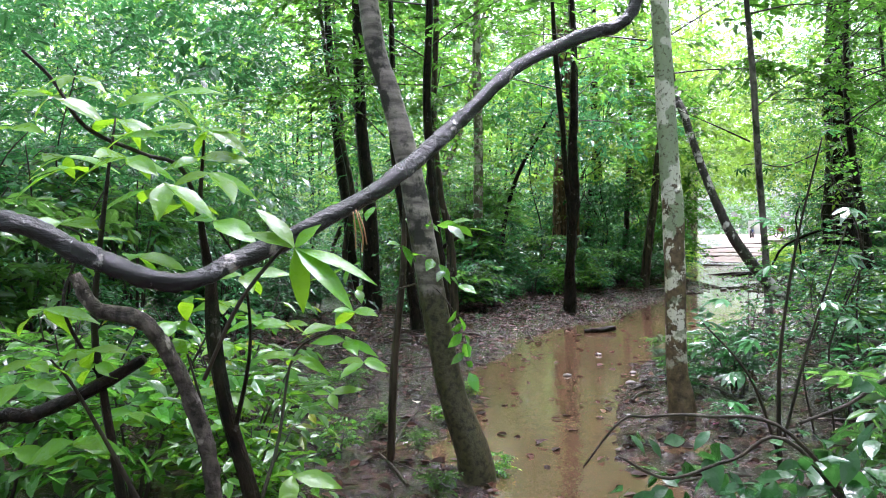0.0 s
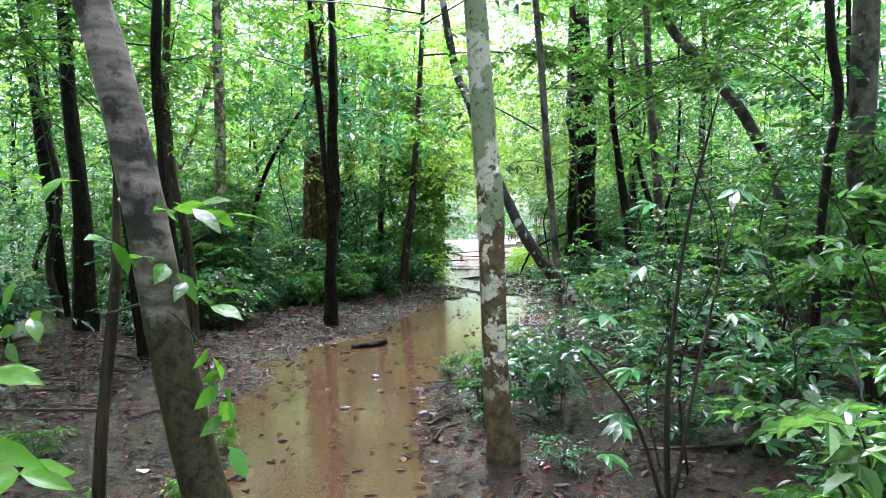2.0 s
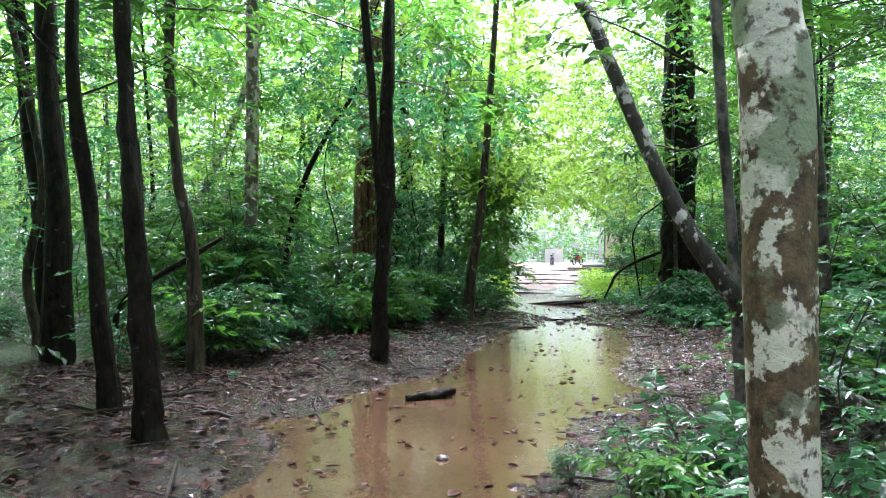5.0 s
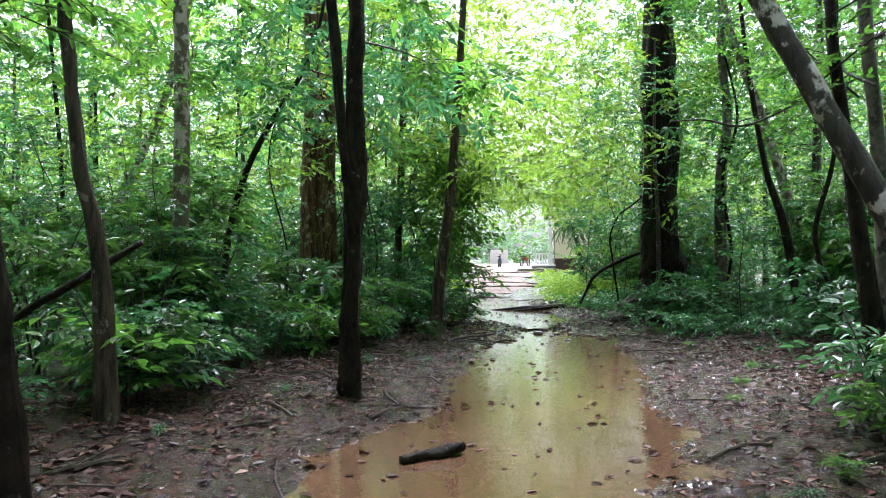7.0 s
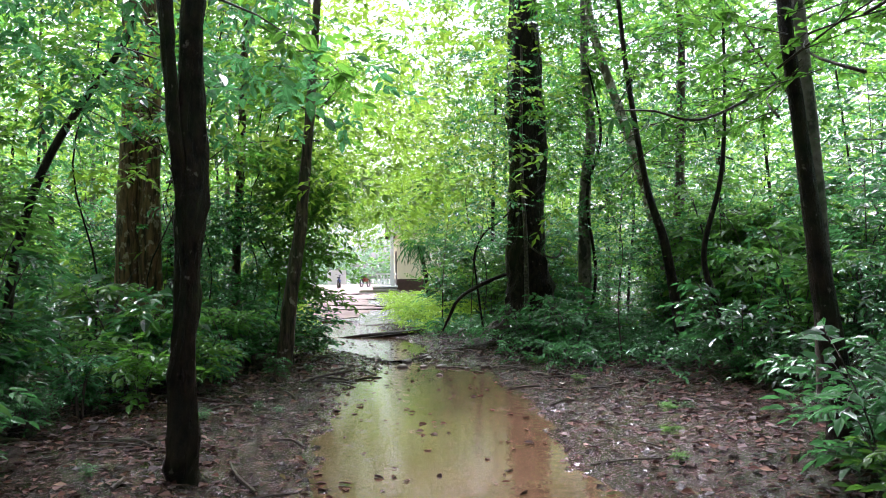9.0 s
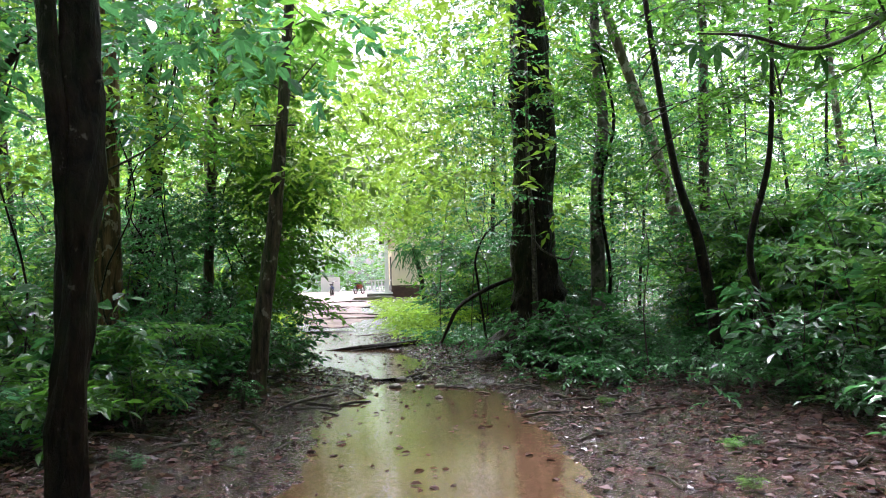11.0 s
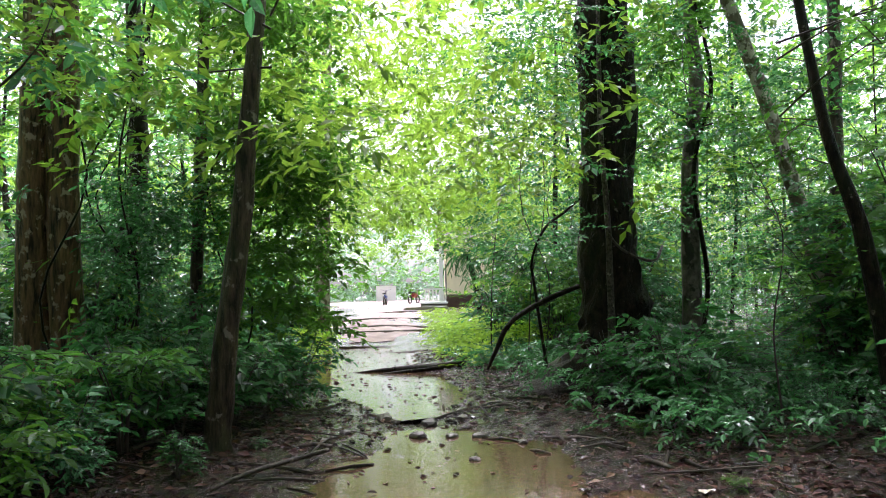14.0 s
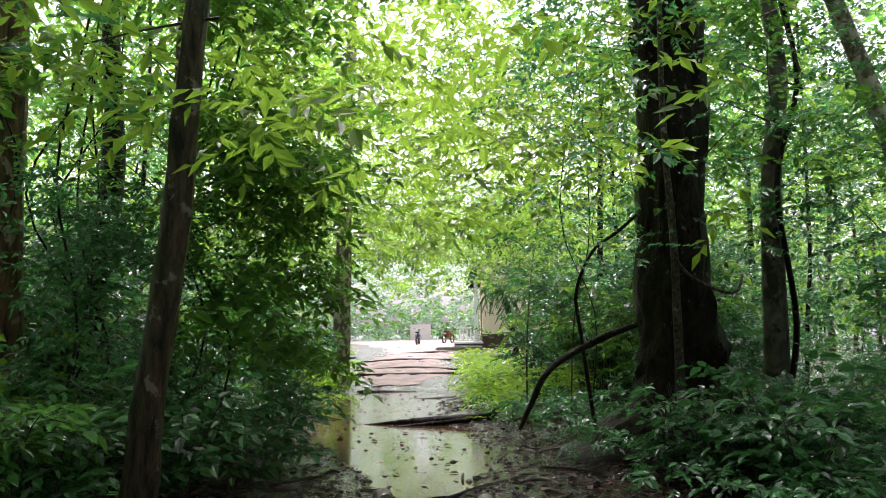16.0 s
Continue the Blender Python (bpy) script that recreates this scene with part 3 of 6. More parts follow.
def tree(path, material, label, top=10.5, crown=0, sides=14, rough=0.05, lumps=0.0, leafy=LEAF_CANOPY, flare=1.35, turn=0.0, second=None, kind_of="tree", dist=0):
    """A standing tree: an uneven trunk run up past the seen stretch, with limbs and leaves."""
    x, y, z, r0 = path[0]
    g = float(height(x, y))
    p = [tuple(q) for q in path]
    if z > g + 0.25:
        p = [(x - (path[1][0] - x) * 0.3, y, g, r0 * 1.12)] + p
    p = [(p[0][0], p[0][1], g - 0.15, p[0][3] * flare), (p[0][0], p[0][1], g + 0.12, p[0][3] * (1 + (flare - 1) * 0.45))] + [q for q in p if q[2] > g + 0.3]
    (xa, ya, za, ra), (xb, yb, zb, rb) = p[-2], p[-1]
    sx, sy = (xb - xa) / max(zb - za, 0.3) * 0.5, (yb - ya) / max(zb - za, 0.3) * 0.5
    if top > zb + 1:
        for s in (0.35, 0.7, 1.0):
            h = (top - zb) * s
            p.append((xb + sx * h + 0.1 * math.sin(5 * s + x), yb + sy * h, zb + h, rb * (1 - 0.75 * s)))
    dist = 1 if y > 19 else dist
    base = p[0]
    local = [(a - base[0], b - base[1], c - g, r) for a, b, c, r in p]
    e = thing(kind_of, label, "tree", (base[0], base[1], g))
    v, q, t = tube(local, sides, 7, rough, lumps, int(abs(x * 31 + y * 17)))
    piece("trunk", mesh_from("trunk", v, [q, t], material), e)
    if second:
        v, q, t = tube([(a - base[0], b - base[1], c - g, r) for a, b, c, r in second], 10, 7, rough, 0, 5)
        piece("second_stem", mesh_from("second_stem", v, [q, t], BARK_DARK), e, "thin dark stem grown against the trunk")
    if crown is not None:
        limb_mesh, twig_mesh, lm = CROWNS[crown]
        c = curve_points(local, 6)
        top_at = c[np.argmin(abs(c[:, 2] - 6.0))]
        m = pose(float(top_at[0]), float(top_at[1]), 0, 0, 0, turn + 53 * x + 29 * y)
        tagged(piece("limb_work", limb_mesh, e, "", m), kind="stuff")
        if not dist:
            tagged(piece("twig_work", twig_mesh, e, "", m), kind="stuff")
        tagged(piece("crown", lm[(leafy, dist)], e, "", m), kind="stuff")
    return e


tree([(0.19, 4.87, 0.0, 0.1), (0.05, 4.88, 0.54, 0.09), (-0.04, 4.89, 1.0, 0.083), (-0.14, 4.9, 1.61, 0.077), (-0.24, 4.91, 2.11, 0.075), (-0.33, 4.92, 2.47, 0.068), (-0.46, 4.93, 3.04, 0.062)],
     BARK_LEAN, "leaning grey trunk with smooth ringed bark and moss below", 9.5, 2, 18, 0.03)
tree([(1.93, 6.28, 0.05, 0.09), (1.9, 6.29, 0.4, 0.087), (1.89, 6.3, 0.88, 0.084), (1.88, 6.31, 1.39, 0.086), (1.87, 6.31, 1.83, 0.084), (1.84, 6.33, 2.26, 0.078)],
     BARK_FLAKE, "pale trunk blotched with white and green lichen at the puddle's edge", 11, 2, 20, 0.025)
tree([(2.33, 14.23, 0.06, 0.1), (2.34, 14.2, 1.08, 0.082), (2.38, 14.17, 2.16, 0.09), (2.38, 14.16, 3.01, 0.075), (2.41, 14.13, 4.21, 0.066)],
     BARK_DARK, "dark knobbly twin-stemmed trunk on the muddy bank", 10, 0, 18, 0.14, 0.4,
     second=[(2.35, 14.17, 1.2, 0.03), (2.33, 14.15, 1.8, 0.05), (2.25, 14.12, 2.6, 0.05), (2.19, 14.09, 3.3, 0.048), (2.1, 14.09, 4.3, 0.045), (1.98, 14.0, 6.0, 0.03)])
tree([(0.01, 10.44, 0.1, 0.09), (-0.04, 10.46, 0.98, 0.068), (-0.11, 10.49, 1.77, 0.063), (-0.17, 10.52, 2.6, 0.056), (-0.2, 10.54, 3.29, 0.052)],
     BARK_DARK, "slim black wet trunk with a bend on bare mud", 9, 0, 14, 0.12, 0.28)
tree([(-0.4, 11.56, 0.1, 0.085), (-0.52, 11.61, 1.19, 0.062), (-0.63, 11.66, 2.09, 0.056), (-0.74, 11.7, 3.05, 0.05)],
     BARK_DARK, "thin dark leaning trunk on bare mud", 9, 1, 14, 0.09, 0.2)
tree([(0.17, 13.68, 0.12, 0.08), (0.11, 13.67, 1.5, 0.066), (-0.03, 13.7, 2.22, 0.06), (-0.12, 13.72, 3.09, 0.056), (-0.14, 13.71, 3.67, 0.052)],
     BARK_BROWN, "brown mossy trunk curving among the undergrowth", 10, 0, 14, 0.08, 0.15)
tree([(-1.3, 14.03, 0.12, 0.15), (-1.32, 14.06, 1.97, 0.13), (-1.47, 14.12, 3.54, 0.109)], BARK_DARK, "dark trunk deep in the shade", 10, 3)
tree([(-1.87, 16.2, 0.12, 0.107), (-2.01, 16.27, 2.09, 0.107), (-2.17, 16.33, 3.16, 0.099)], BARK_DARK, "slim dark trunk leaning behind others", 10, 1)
tree([(0.8, 17.8, 0.2, 0.115), (0.8, 17.81, 1.17, 0.109), (0.83, 17.83, 3.55, 0.109), (0.8, 17.86, 5.54, 0.1)], BARK_PALE, "straight pale spotted trunk above the undergrowth", 12, 2)
tree([(3.7, 24.3, 0.2, 0.3), (3.69, 24.26, 0.64, 0.258), (3.66, 24.19, 1.84, 0.224), (3.66, 24.06, 3.56, 0.215), (3.71, 23.91, 5.27, 0.206)],
     BARK_RED, "stout red-brown trunk with fissured bark, joined to another", 13, 2, 18, 0.05, 0.06)
tree([(4.12, 24.06, 0.2, 0.28), (4.07, 24.06, 0.63, 0.241), (4.02, 24.0, 1.83, 0.215), (3.98, 23.9, 3.55, 0.206), (3.95, 23.8, 5.27, 0.198)],
     BARK_RED, "stout red-brown trunk spotted with pale lichen", 13, 3, 18, 0.05, 0.06)
tree([(5.2, 20.03, 0.1, 0.116), (5.27, 19.92, 1.09, 0.105), (5.37, 19.8, 2.14, 0.089), (5.45, 19.69, 3.19, 0.079), (5.5, 19.59, 4.23, 0.074)],
     BARK_BROWN, "slim brown trunk leaning at the path's edge", 11, 0, 14, 0.08, 0.15, turn=130)
tree([(5.74, 24.4, 0.2, 0.12), (5.74, 24.35, 1.01, 0.105), (5.77, 24.24, 2.64, 0.092), (5.82, 24.13, 4.17, 0.082), (5.87, 23.95, 6.72, 0.071)], BARK_BROWN, "thin straight trunk with a vine", 11, 1)
tree([(4.85, 26.1, 0.2, 0.2), (4.88, 26.03, 1.45, 0.18), (5.01, 25.88, 2.76, 0.16), (5.13, 25.75, 3.85, 0.15), (5.03, 25.7, 5.71, 0.12)], BARK_DARK, "dark crooked trunk with a knot", 11, 3, 14, 0.06, 0.2)
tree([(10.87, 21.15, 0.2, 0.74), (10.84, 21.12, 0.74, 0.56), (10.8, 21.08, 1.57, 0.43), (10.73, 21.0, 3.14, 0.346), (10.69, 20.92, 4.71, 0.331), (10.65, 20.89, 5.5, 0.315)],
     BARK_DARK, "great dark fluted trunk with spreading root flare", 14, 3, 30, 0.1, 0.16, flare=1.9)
tree([(12.65, 21.5, 0.2, 0.16), (12.61, 21.41, 1.03, 0.147), (12.57, 21.28, 3.28, 0.13), (12.65, 21.16, 4.58, 0.113), (12.51, 21.14, 5.88, 0.095)], BARK_GREY, "tall grey trunk wrapped by a climbing vine", 12, 0,
     second=[(12.5, 21.3, 0.2, 0.04), (12.75, 21.2, 1.5, 0.04), (12.45, 21.1, 3.2, 0.035), (12.8, 21.0, 4.6, 0.03), (12.4, 21.0, 6.2, 0.02)])
tree([(13.6, 19.5, 0.2, 0.15), (13.2, 19.7, 2.0, 0.12), (12.65, 19.92, 4.06, 0.102), (11.95, 20.22, 6.32, 0.082)], BARK_PALE, "pale trunk slanting over the path", 10, 0)
tree([(10.63, 17.01, 0.2, 0.085), (10.57, 17.01, 0.8, 0.08), (10.37, 17.07, 2.0, 0.072), (10.12, 17.18, 2.91, 0.055)], BARK_DARK, "dark bent sapling trunk on the leafy bank", 8, 1)
tree([(3.89, 9.2, 0.12, 0.045), (3.83, 9.24, 1.46, 0.04), (3.77, 9.27, 2.39, 0.04), (3.72, 9.29, 3.31, 0.036)], BARK_GREY, "thin straight pale stem among bushes", 8, 1)
tree([(6.75, 12.0, 0.1, 0.125), (6.65, 12.0, 0.66, 0.105), (6.52, 12.05, 1.61, 0.078), (6.39, 12.09, 2.66, 0.058), (6.3, 12.12, 3.61, 0.05)], BARK_DARK, "dark forked trunk beside the bank", 9.5, 1)
tree([(7.53, 12.63, 0.15, 0.086), (7.49, 12.67, 2.34, 0.078), (7.38, 12.72, 3.9, 0.07)], BARK_GREY, "straight grey trunk in dense bushes", 10, 3)
tree([(6.95, 8.12, 0.2, 0.15), (6.95, 8.17, 1.99, 0.146), (7.06, 8.17, 3.74, 0.14)], BARK_GREY, "thick brown-grey trunk behind bushes", 11, 2)
tree([(5.3, 7.15, 0.2, 0.045), (5.37, 7.14, 1.32, 0.04), (5.47, 7.13, 2.12, 0.043), (5.57, 7.11, 2.69, 0.043), (5.51, 7.14, 3.3, 0.043)], BARK_DARK, "thin black wavy stem among wet bushes", 8, 1)
tree([(11.14, 34.74, 0.3, 0.22), (11.15, 34.42, 5.25, 0.184), (11.21, 34.06, 9.0, 0.151)], BARK_PALE, "slim reddish trunk beside the far path", 12, 0)
tree([(4.7, 8.3, 0.05, 0.085), (4.2, 8.55, 0.45, 0.08), (3.72, 8.78, 0.92, 0.064), (3.37, 8.95, 1.45, 0.056), (3.18, 9.17, 2.0, 0.05), (3.08, 9.4, 2.5, 0.047), (3.0, 9.65, 3.0, 0.045), (2.92, 9.88, 3.5, 0.042)],
     BARK_WHITE, "slanting dark trunk with white lichen blotches", 9, 0, 14, 0.05, 0.12, flare=1.1)
tree([(8.2, 10.2, 0.2, 0.09), (7.9, 10.35, 1.9, 0.075), (7.51, 10.53, 3.0, 0.08), (6.97, 10.76, 3.8, 0.075), (6.57, 10.93, 4.31, 0.07)], BARK_GREY, "grey trunk arching over bushes", 6.5, 1)
tree([(10.25, 15.73, 0.2, 0.05), (10.11, 15.78, 0.8, 0.046), (9.86, 15.89, 1.72, 0.039), (10.05, 15.71, 2.83, 0.033), (10.08, 15.63, 4.01, 0.026)], BARK_DARK, "thin crooked dark sapling trunk", 8, 3)
tree([(1.4, 19.1, 0.2, 0.06), (1.49, 19.06, 1.6, 0.055), (1.75, 18.99, 2.69, 0.049), (2.16, 18.87, 3.57, 0.044), (2.68, 18.71, 4.45, 0.038)], BARK_DARK, "thin dark trunk arching sideways", 6.5, 1)


def limb(path, material, name, label, category, sides=10, rough=0.06, lumps=0.0, steps=7):
    v, q, t = tube(path, sides, steps, rough, lumps, len(label))
    return tagged(new(name, mesh_from(name, v, [q, t], material)), label, category)


# further trees of the wood, scattered either side of the path
tr = np.random.default_rng(41)
spots, tries = [], 0
while len(spots) < 62 and tries < 4000:
    tries += 1
    x, y = tr.uniform(-18, 34), tr.uniform(-5, 60)
    if margin(x, y) < 1.4 or (y < 25 and margin(x, y) < 2.2 and x > 0):
        continue
    if any((x - a) ** 2 + (y - b) ** 2 < 3.2 for a, b in spots) or (abs(x - 26) < 11 and 37 < y < 68):
        continue
    if -9 < y < 3 and abs(x) < 2.4:
        continue
    spots.append((x, y))
mats = [BARK_DARK, BARK_BROWN, BARK_GREY, BARK_BROWN, BARK_PALE, BARK_DARK]
says = {BARK_DARK: "dark wet trunk of the dense wood", BARK_BROWN: "mossy brown trunk of the dense wood", BARK_GREY: "grey trunk of the dense wood", BARK_PALE: "pale spotted trunk of the dense wood"}
for k, (x, y) in enumerate(spots):
    r0, mt = tr.uniform(0.05, 0.16), mats[k % 6]
    lx, ly, b = tr.normal(0, 0.13), tr.normal(0, 0.06), tr.uniform(-0.22, 0.22)
    g = float(height(x, y))
    tree([(x, y, g, r0), (x + lx * 0.8 - b * 0.6, y + ly, g + 0.9, r0 * 0.93), (x + lx * 1.7 + b, y + ly, g + 2.0, r0 * 0.86), (x + lx * 2.8 + 0.2 * b, y + ly * 2, g + 3.1, r0 * 0.8), (x + lx * 4 - b, y + ly * 3, g + 4.4, r0 * 0.72)], mt, says[mt], tr.uniform(9, 13), k % 4, 9, 0.07, 0.12, LEAF_CANOPY if k % 3 else LEAF_UNDER, dist=1)

# ---- saplings and shrubs ----
def sapling_variant(seed, h, n, templates, material, sc):
    r = np.random.default_rng(seed)
    pts = [(0, 0, -0.05, 0.014), (r.normal(0, 0.06), r.normal(0, 0.06), h * 0.35, 0.011), (r.normal(0, 0.14), r.normal(0, 0.14), h * 0.7, 0.008), (r.normal(0, 0.25), r.normal(0, 0.25), h, 0.005)]
    q = curve_points(pts, 12)
    s = r.uniform(0.2, 1.0, n)
    O = q[(s * (len(q) - 1)).astype(int), :3]
    az = r.uniform(0, 6.28, n)
    D = np.stack([np.cos(az), np.sin(az), r.uniform(-0.1, 0.5, n)], -1)
    off = r.uniform(0.05, 0.75, n) * (1.15 - s) * h * 0.28
    tw = twigs(O, D, off + 0.4, np.full(n, 0.005))
    lv, lf = foliage(O + D * off[:, None], D, sc * r.uniform(0.7, 1.2, n), templates, seed, "far")
    v, f, t = tube(pts, 5, 4, 0.05, 0, seed)
    e = thing("sapling", "slender young tree with thin stem and spreading leafy twigs", "sapling", group="saplings of the understorey")
    piece("stem", mesh_from("stem", v, [f, t], TWIG), e)
    tagged(piece("twig_work", mesh_from("twig_work", *tw, TWIG), e), kind="stuff")
    tagged(piece("foliage", mesh_from("foliage", lv, lf, material, False), e), kind="stuff")
    return e


def shrub_variant(seed, h, n, templates, material, sc, label):
    r = np.random.default_rng(seed)
    tubes, O, D, stems = [], [], [], []
    for k in range(5):
        az = k * 1.257 + r.uniform(-0.4, 0.4)
        w = np.array([math.cos(az), math.sin(az), 0])
        hh = h * r.uniform(0.6, 1.05)
        pts = [(*(w * 0.03), -0.05, 0.012), (*(w[:2] * hh * 0.2), hh * 0.5, 0.008), (*(w[:2] * hh * 0.45), hh, 0.004)]
        pts = [(p[0], p[1], p[-2], p[-1]) for p in pts]
        tubes.append(tube(pts, 3, 3, 0.04, 0, seed + k))
        q = curve_points(pts, 8)
        m = n // 5
        s = r.uniform(0.25, 1, m)
        O.append(q[(s * (len(q) - 1)).astype(int), :3])
        a2 = r.uniform(0, 6.28, m)
        D.append(np.stack([np.cos(a2), np.sin(a2), r.uniform(-0.05, 0.55, m)], -1) + 0.4 * w)
    O, D = np.vstack(O), np.vstack(D)
    scale = sc * r.uniform(0.7, 1.25, len(O))
    tw = twigs(O, D, 0.36 * scale, np.full(len(O), 0.004))
    lv, lf = foliage(O, D, scale, templates, seed)
    for tb in tubes:
        stems.append(tb)
    e = thing("shrub", label, "shrub", group="shrubs of the undergrowth")
    for v, q, t in stems:
        piece("stem", mesh_from("stem", v, [q, t], TWIG), e)
    tagged(piece("twig_work", mesh_from("twig_work", *tw, TWIG), e), kind="stuff")
    tagged(piece("foliage", mesh_from("foliage", lv, lf, material, False), e), kind="stuff")
    return e


def scatter(variants, n, seed, box, allow, size=(0.7, 1.2)):
    r = np.random.default_rng(seed)
    placed, tries = 0, 0
    first = {v: True for v in variants}
    while placed < n and tries < n * 60:
        tries += 1
        x, y = r.uniform(box[0], box[1]), r.uniform(box[2], box[3])
        if not allow(x, y):
            continue
        v = variants[placed % len(variants)]
        m = Matrix.Translation(on_ground(x, y)) @ Matrix.Rotation(r.uniform(0, 6.28), 4, 'Z') @ Matrix.Scale(r.uniform(*size), 4)
        if first[v]:
            v.matrix_basis, first[v] = m, False
        else:
            copy_thing(v, m)
        placed += 1


def clear_of_walk(x, y, d):
    cy = np.array([r[2] for r in ROWS])
    cx = np.array([r[1] for r in ROWS])
    return np.min((cx - x) ** 2 + (cy - y) ** 2) > d * d


def bare_patch(x, y):
    """Dark bare soil beside the pale trunk, with seedlings only."""
    return (x > 2.4) & (x < 6.6) & (y > 4.2) & (y < 9.3)


saplings = [sapling_variant(61, 3.4, 48, SPRAY_MID, LEAF_CANOPY, 0.85), sapling_variant(62, 4.6, 60, SPRAY_FINE, LEAF_UNDER, 1.1),
            sapling_variant(63, 2.4, 34, SPRAY_MID, LEAF_UNDER, 0.8), sapling_variant(64, 5.2, 64, SPRAY_MID, LEAF_CANOPY, 0.95), sapling_variant(65, 2.9, 44, SPRAY_FINE, LEAF_CANOPY, 1.0)]
scatter(saplings, 165, 5, (-14, 24, 2, 44), lambda x, y: margin(x, y) > 0.7 and clear_of_walk(x, y, 2.2) and not bare_patch(x, y) and not (2 < x < 4.6 and 13 < y < 24.4))
shrubs = [shrub_variant(71, 0.75, 40, SPRAY_LOW, LEAF_UNDER, 1.0, "low wet shrub with pointed dark green leaves"), shrub_variant(72, 0.9, 50, SPRAY_LOW, LEAF_UNDER, 1.15, "knee-high wet shrub with drooping glossy leaves"),
          shrub_variant(73, 0.5, 35, SPRAY_FINE, LEAF_UNDER, 0.9, "low shrub with many small green leaves"), shrub_variant(74, 0.9, 45, SPRAY_LOW, LEAF_CANOPY, 1.1, "fresh green knee-high shrub"), shrub_variant(75, 0.6, 30, SPRAY_LOW, LEAF_DARK, 1.2, "low shrub with dark shining leaves")]
scatter(shrubs, 210, 6, (-9, 20, 3, 34), lambda x, y: margin(x, y) > 0.05 and clear_of_walk(x, y, 2.4) and not bare_patch(x, y) and (margin(x, y) < 5 or (x * 7 + y * 3) % 1 < 0.5))


# ---- bushes of the understorey, waist to head high ----
SPRAY_BUSH = spray_templates(8, 9, 0.44, 0.15, 0.064, 0.3, 14)
SPRAY_BROAD = spray_templates(8, 7, 0.4, 0.185, 0.082, 0.28, 15)


def bush_variant(seed, h, stems, n, templates, material, sc, label):
    """Arching stems that each carry leaf sprays in tiers, with dark gaps between the tiers."""
    r = np.random.default_rng(seed)
    e = thing("bush", label, "bush", group="bushes of the understorey")
    O, D = [], []
    for k in range(stems):
        az = k * 6.283 / stems + r.uniform(-0.4, 0.4)
        w = np.array([math.cos(az), math.sin(az)])
        hh, lean = h * r.uniform(0.65, 1.05), r.uniform(0.15, 0.38)
        pts = [(*(w * 0.04), -0.06, 0.016), (*(w * hh * lean * 0.35), hh * 0.45, 0.012), (*(w * hh * lean), hh * 0.85, 0.007), (*(w * hh * lean * 1.5), hh, 0.004)]
        v, q, t = tube(pts, 5, 4, 0.06, 0, seed + k)
        piece("stem", mesh_from("stem", v, [q, t], TWIG), e)
        line = curve_points(pts, 10)[:, :3]
        for tier in np.sort(r.uniform(0.22, 1.0, max(2, n // (stems * 6)))):
            o, a0, m = line[int(tier * (len(line) - 1))], r.uniform(0, 6.28), 6
            a = a0 + r.normal(0, 0.75, m)
            way = np.stack([np.cos(a), np.sin(a), r.uniform(-0.15, 0.4, m)], -1)
            O.append(o + way * r.uniform(0.0, 0.22, (m, 1)) * h * 0.5)
            D.append(way)
    O, D = np.vstack(O), np.vstack(D)
    scale = sc * r.uniform(0.7, 1.25, len(O))
    tagged(piece("twig_work", mesh_from("twig_work", *twigs(O, D, 0.42 * scale, np.full(len(O), 0.0045)), TWIG), e), kind="stuff")
    tagged(piece("foliage", mesh_from("foliage", *foliage(O, D, scale, templates, seed), material, False), e), kind="stuff")
    return e


bushes = [bush_variant(171, 1.15, 6, 84, SPRAY_BUSH, LEAF_UNDER, 0.85, "waist-high wet bush with shining pointed leaves"),
          bush_variant(172, 1.3, 5, 72, SPRAY_BROAD, LEAF_FRESH, 0.85, "waist-high bush with broad drooping wet leaves"),
          bush_variant(173, 1.9, 6, 126, SPRAY_BUSH, LEAF_UNDER, 1.0, "head-high bush with tiers of dark wet leaves"),
          bush_variant(174, 2.1, 6, 120, SPRAY_BROAD, LEAF_FRESH, 0.95, "head-high fresh green bush with broad leaves"),
          bush_variant(175, 3.0, 7, 180, SPRAY_BUSH, LEAF_FRESH, 1.1, "tall loose bush of arching leafy stems"),
          bush_variant(176, 2.8, 6, 160, SPRAY_FINE, LEAF_UNDER, 1.35, "tall bush with many small dark leaves"),
          bush_variant(177, 1.1, 8, 170, SPRAY_FINE, LEAF_UNDER, 0.85, "bushy waist-high plant of small wet leaves")]
placed_bushes = set()


def set_bush(kind, x, y, size, turn):
    """Stand a bush on the ground: the first of its kind itself, later ones as copies."""
    m = Matrix.Translation(on_ground(x, y)) @ Matrix.Rotation(turn, 4, 'Z') @ Matrix.Scale(size, 4)
    if kind in placed_bushes:
        copy_thing(bushes[kind], m)
    else:
        bushes[kind].matrix_basis = m
        placed_bushes.add(kind)


def trunk_foreground(x, y):
    """Ground before the great trunk, the leaning trunk and the stout pair, where growth stays low."""
    return (7.5 < x < 11.6 and 15.0 < y < 22.5) or (2.0 < x < 6.0 and 13.0 < y < 24.6) or (4.5 < x < 7.6 and 9.2 < y < 12.4)


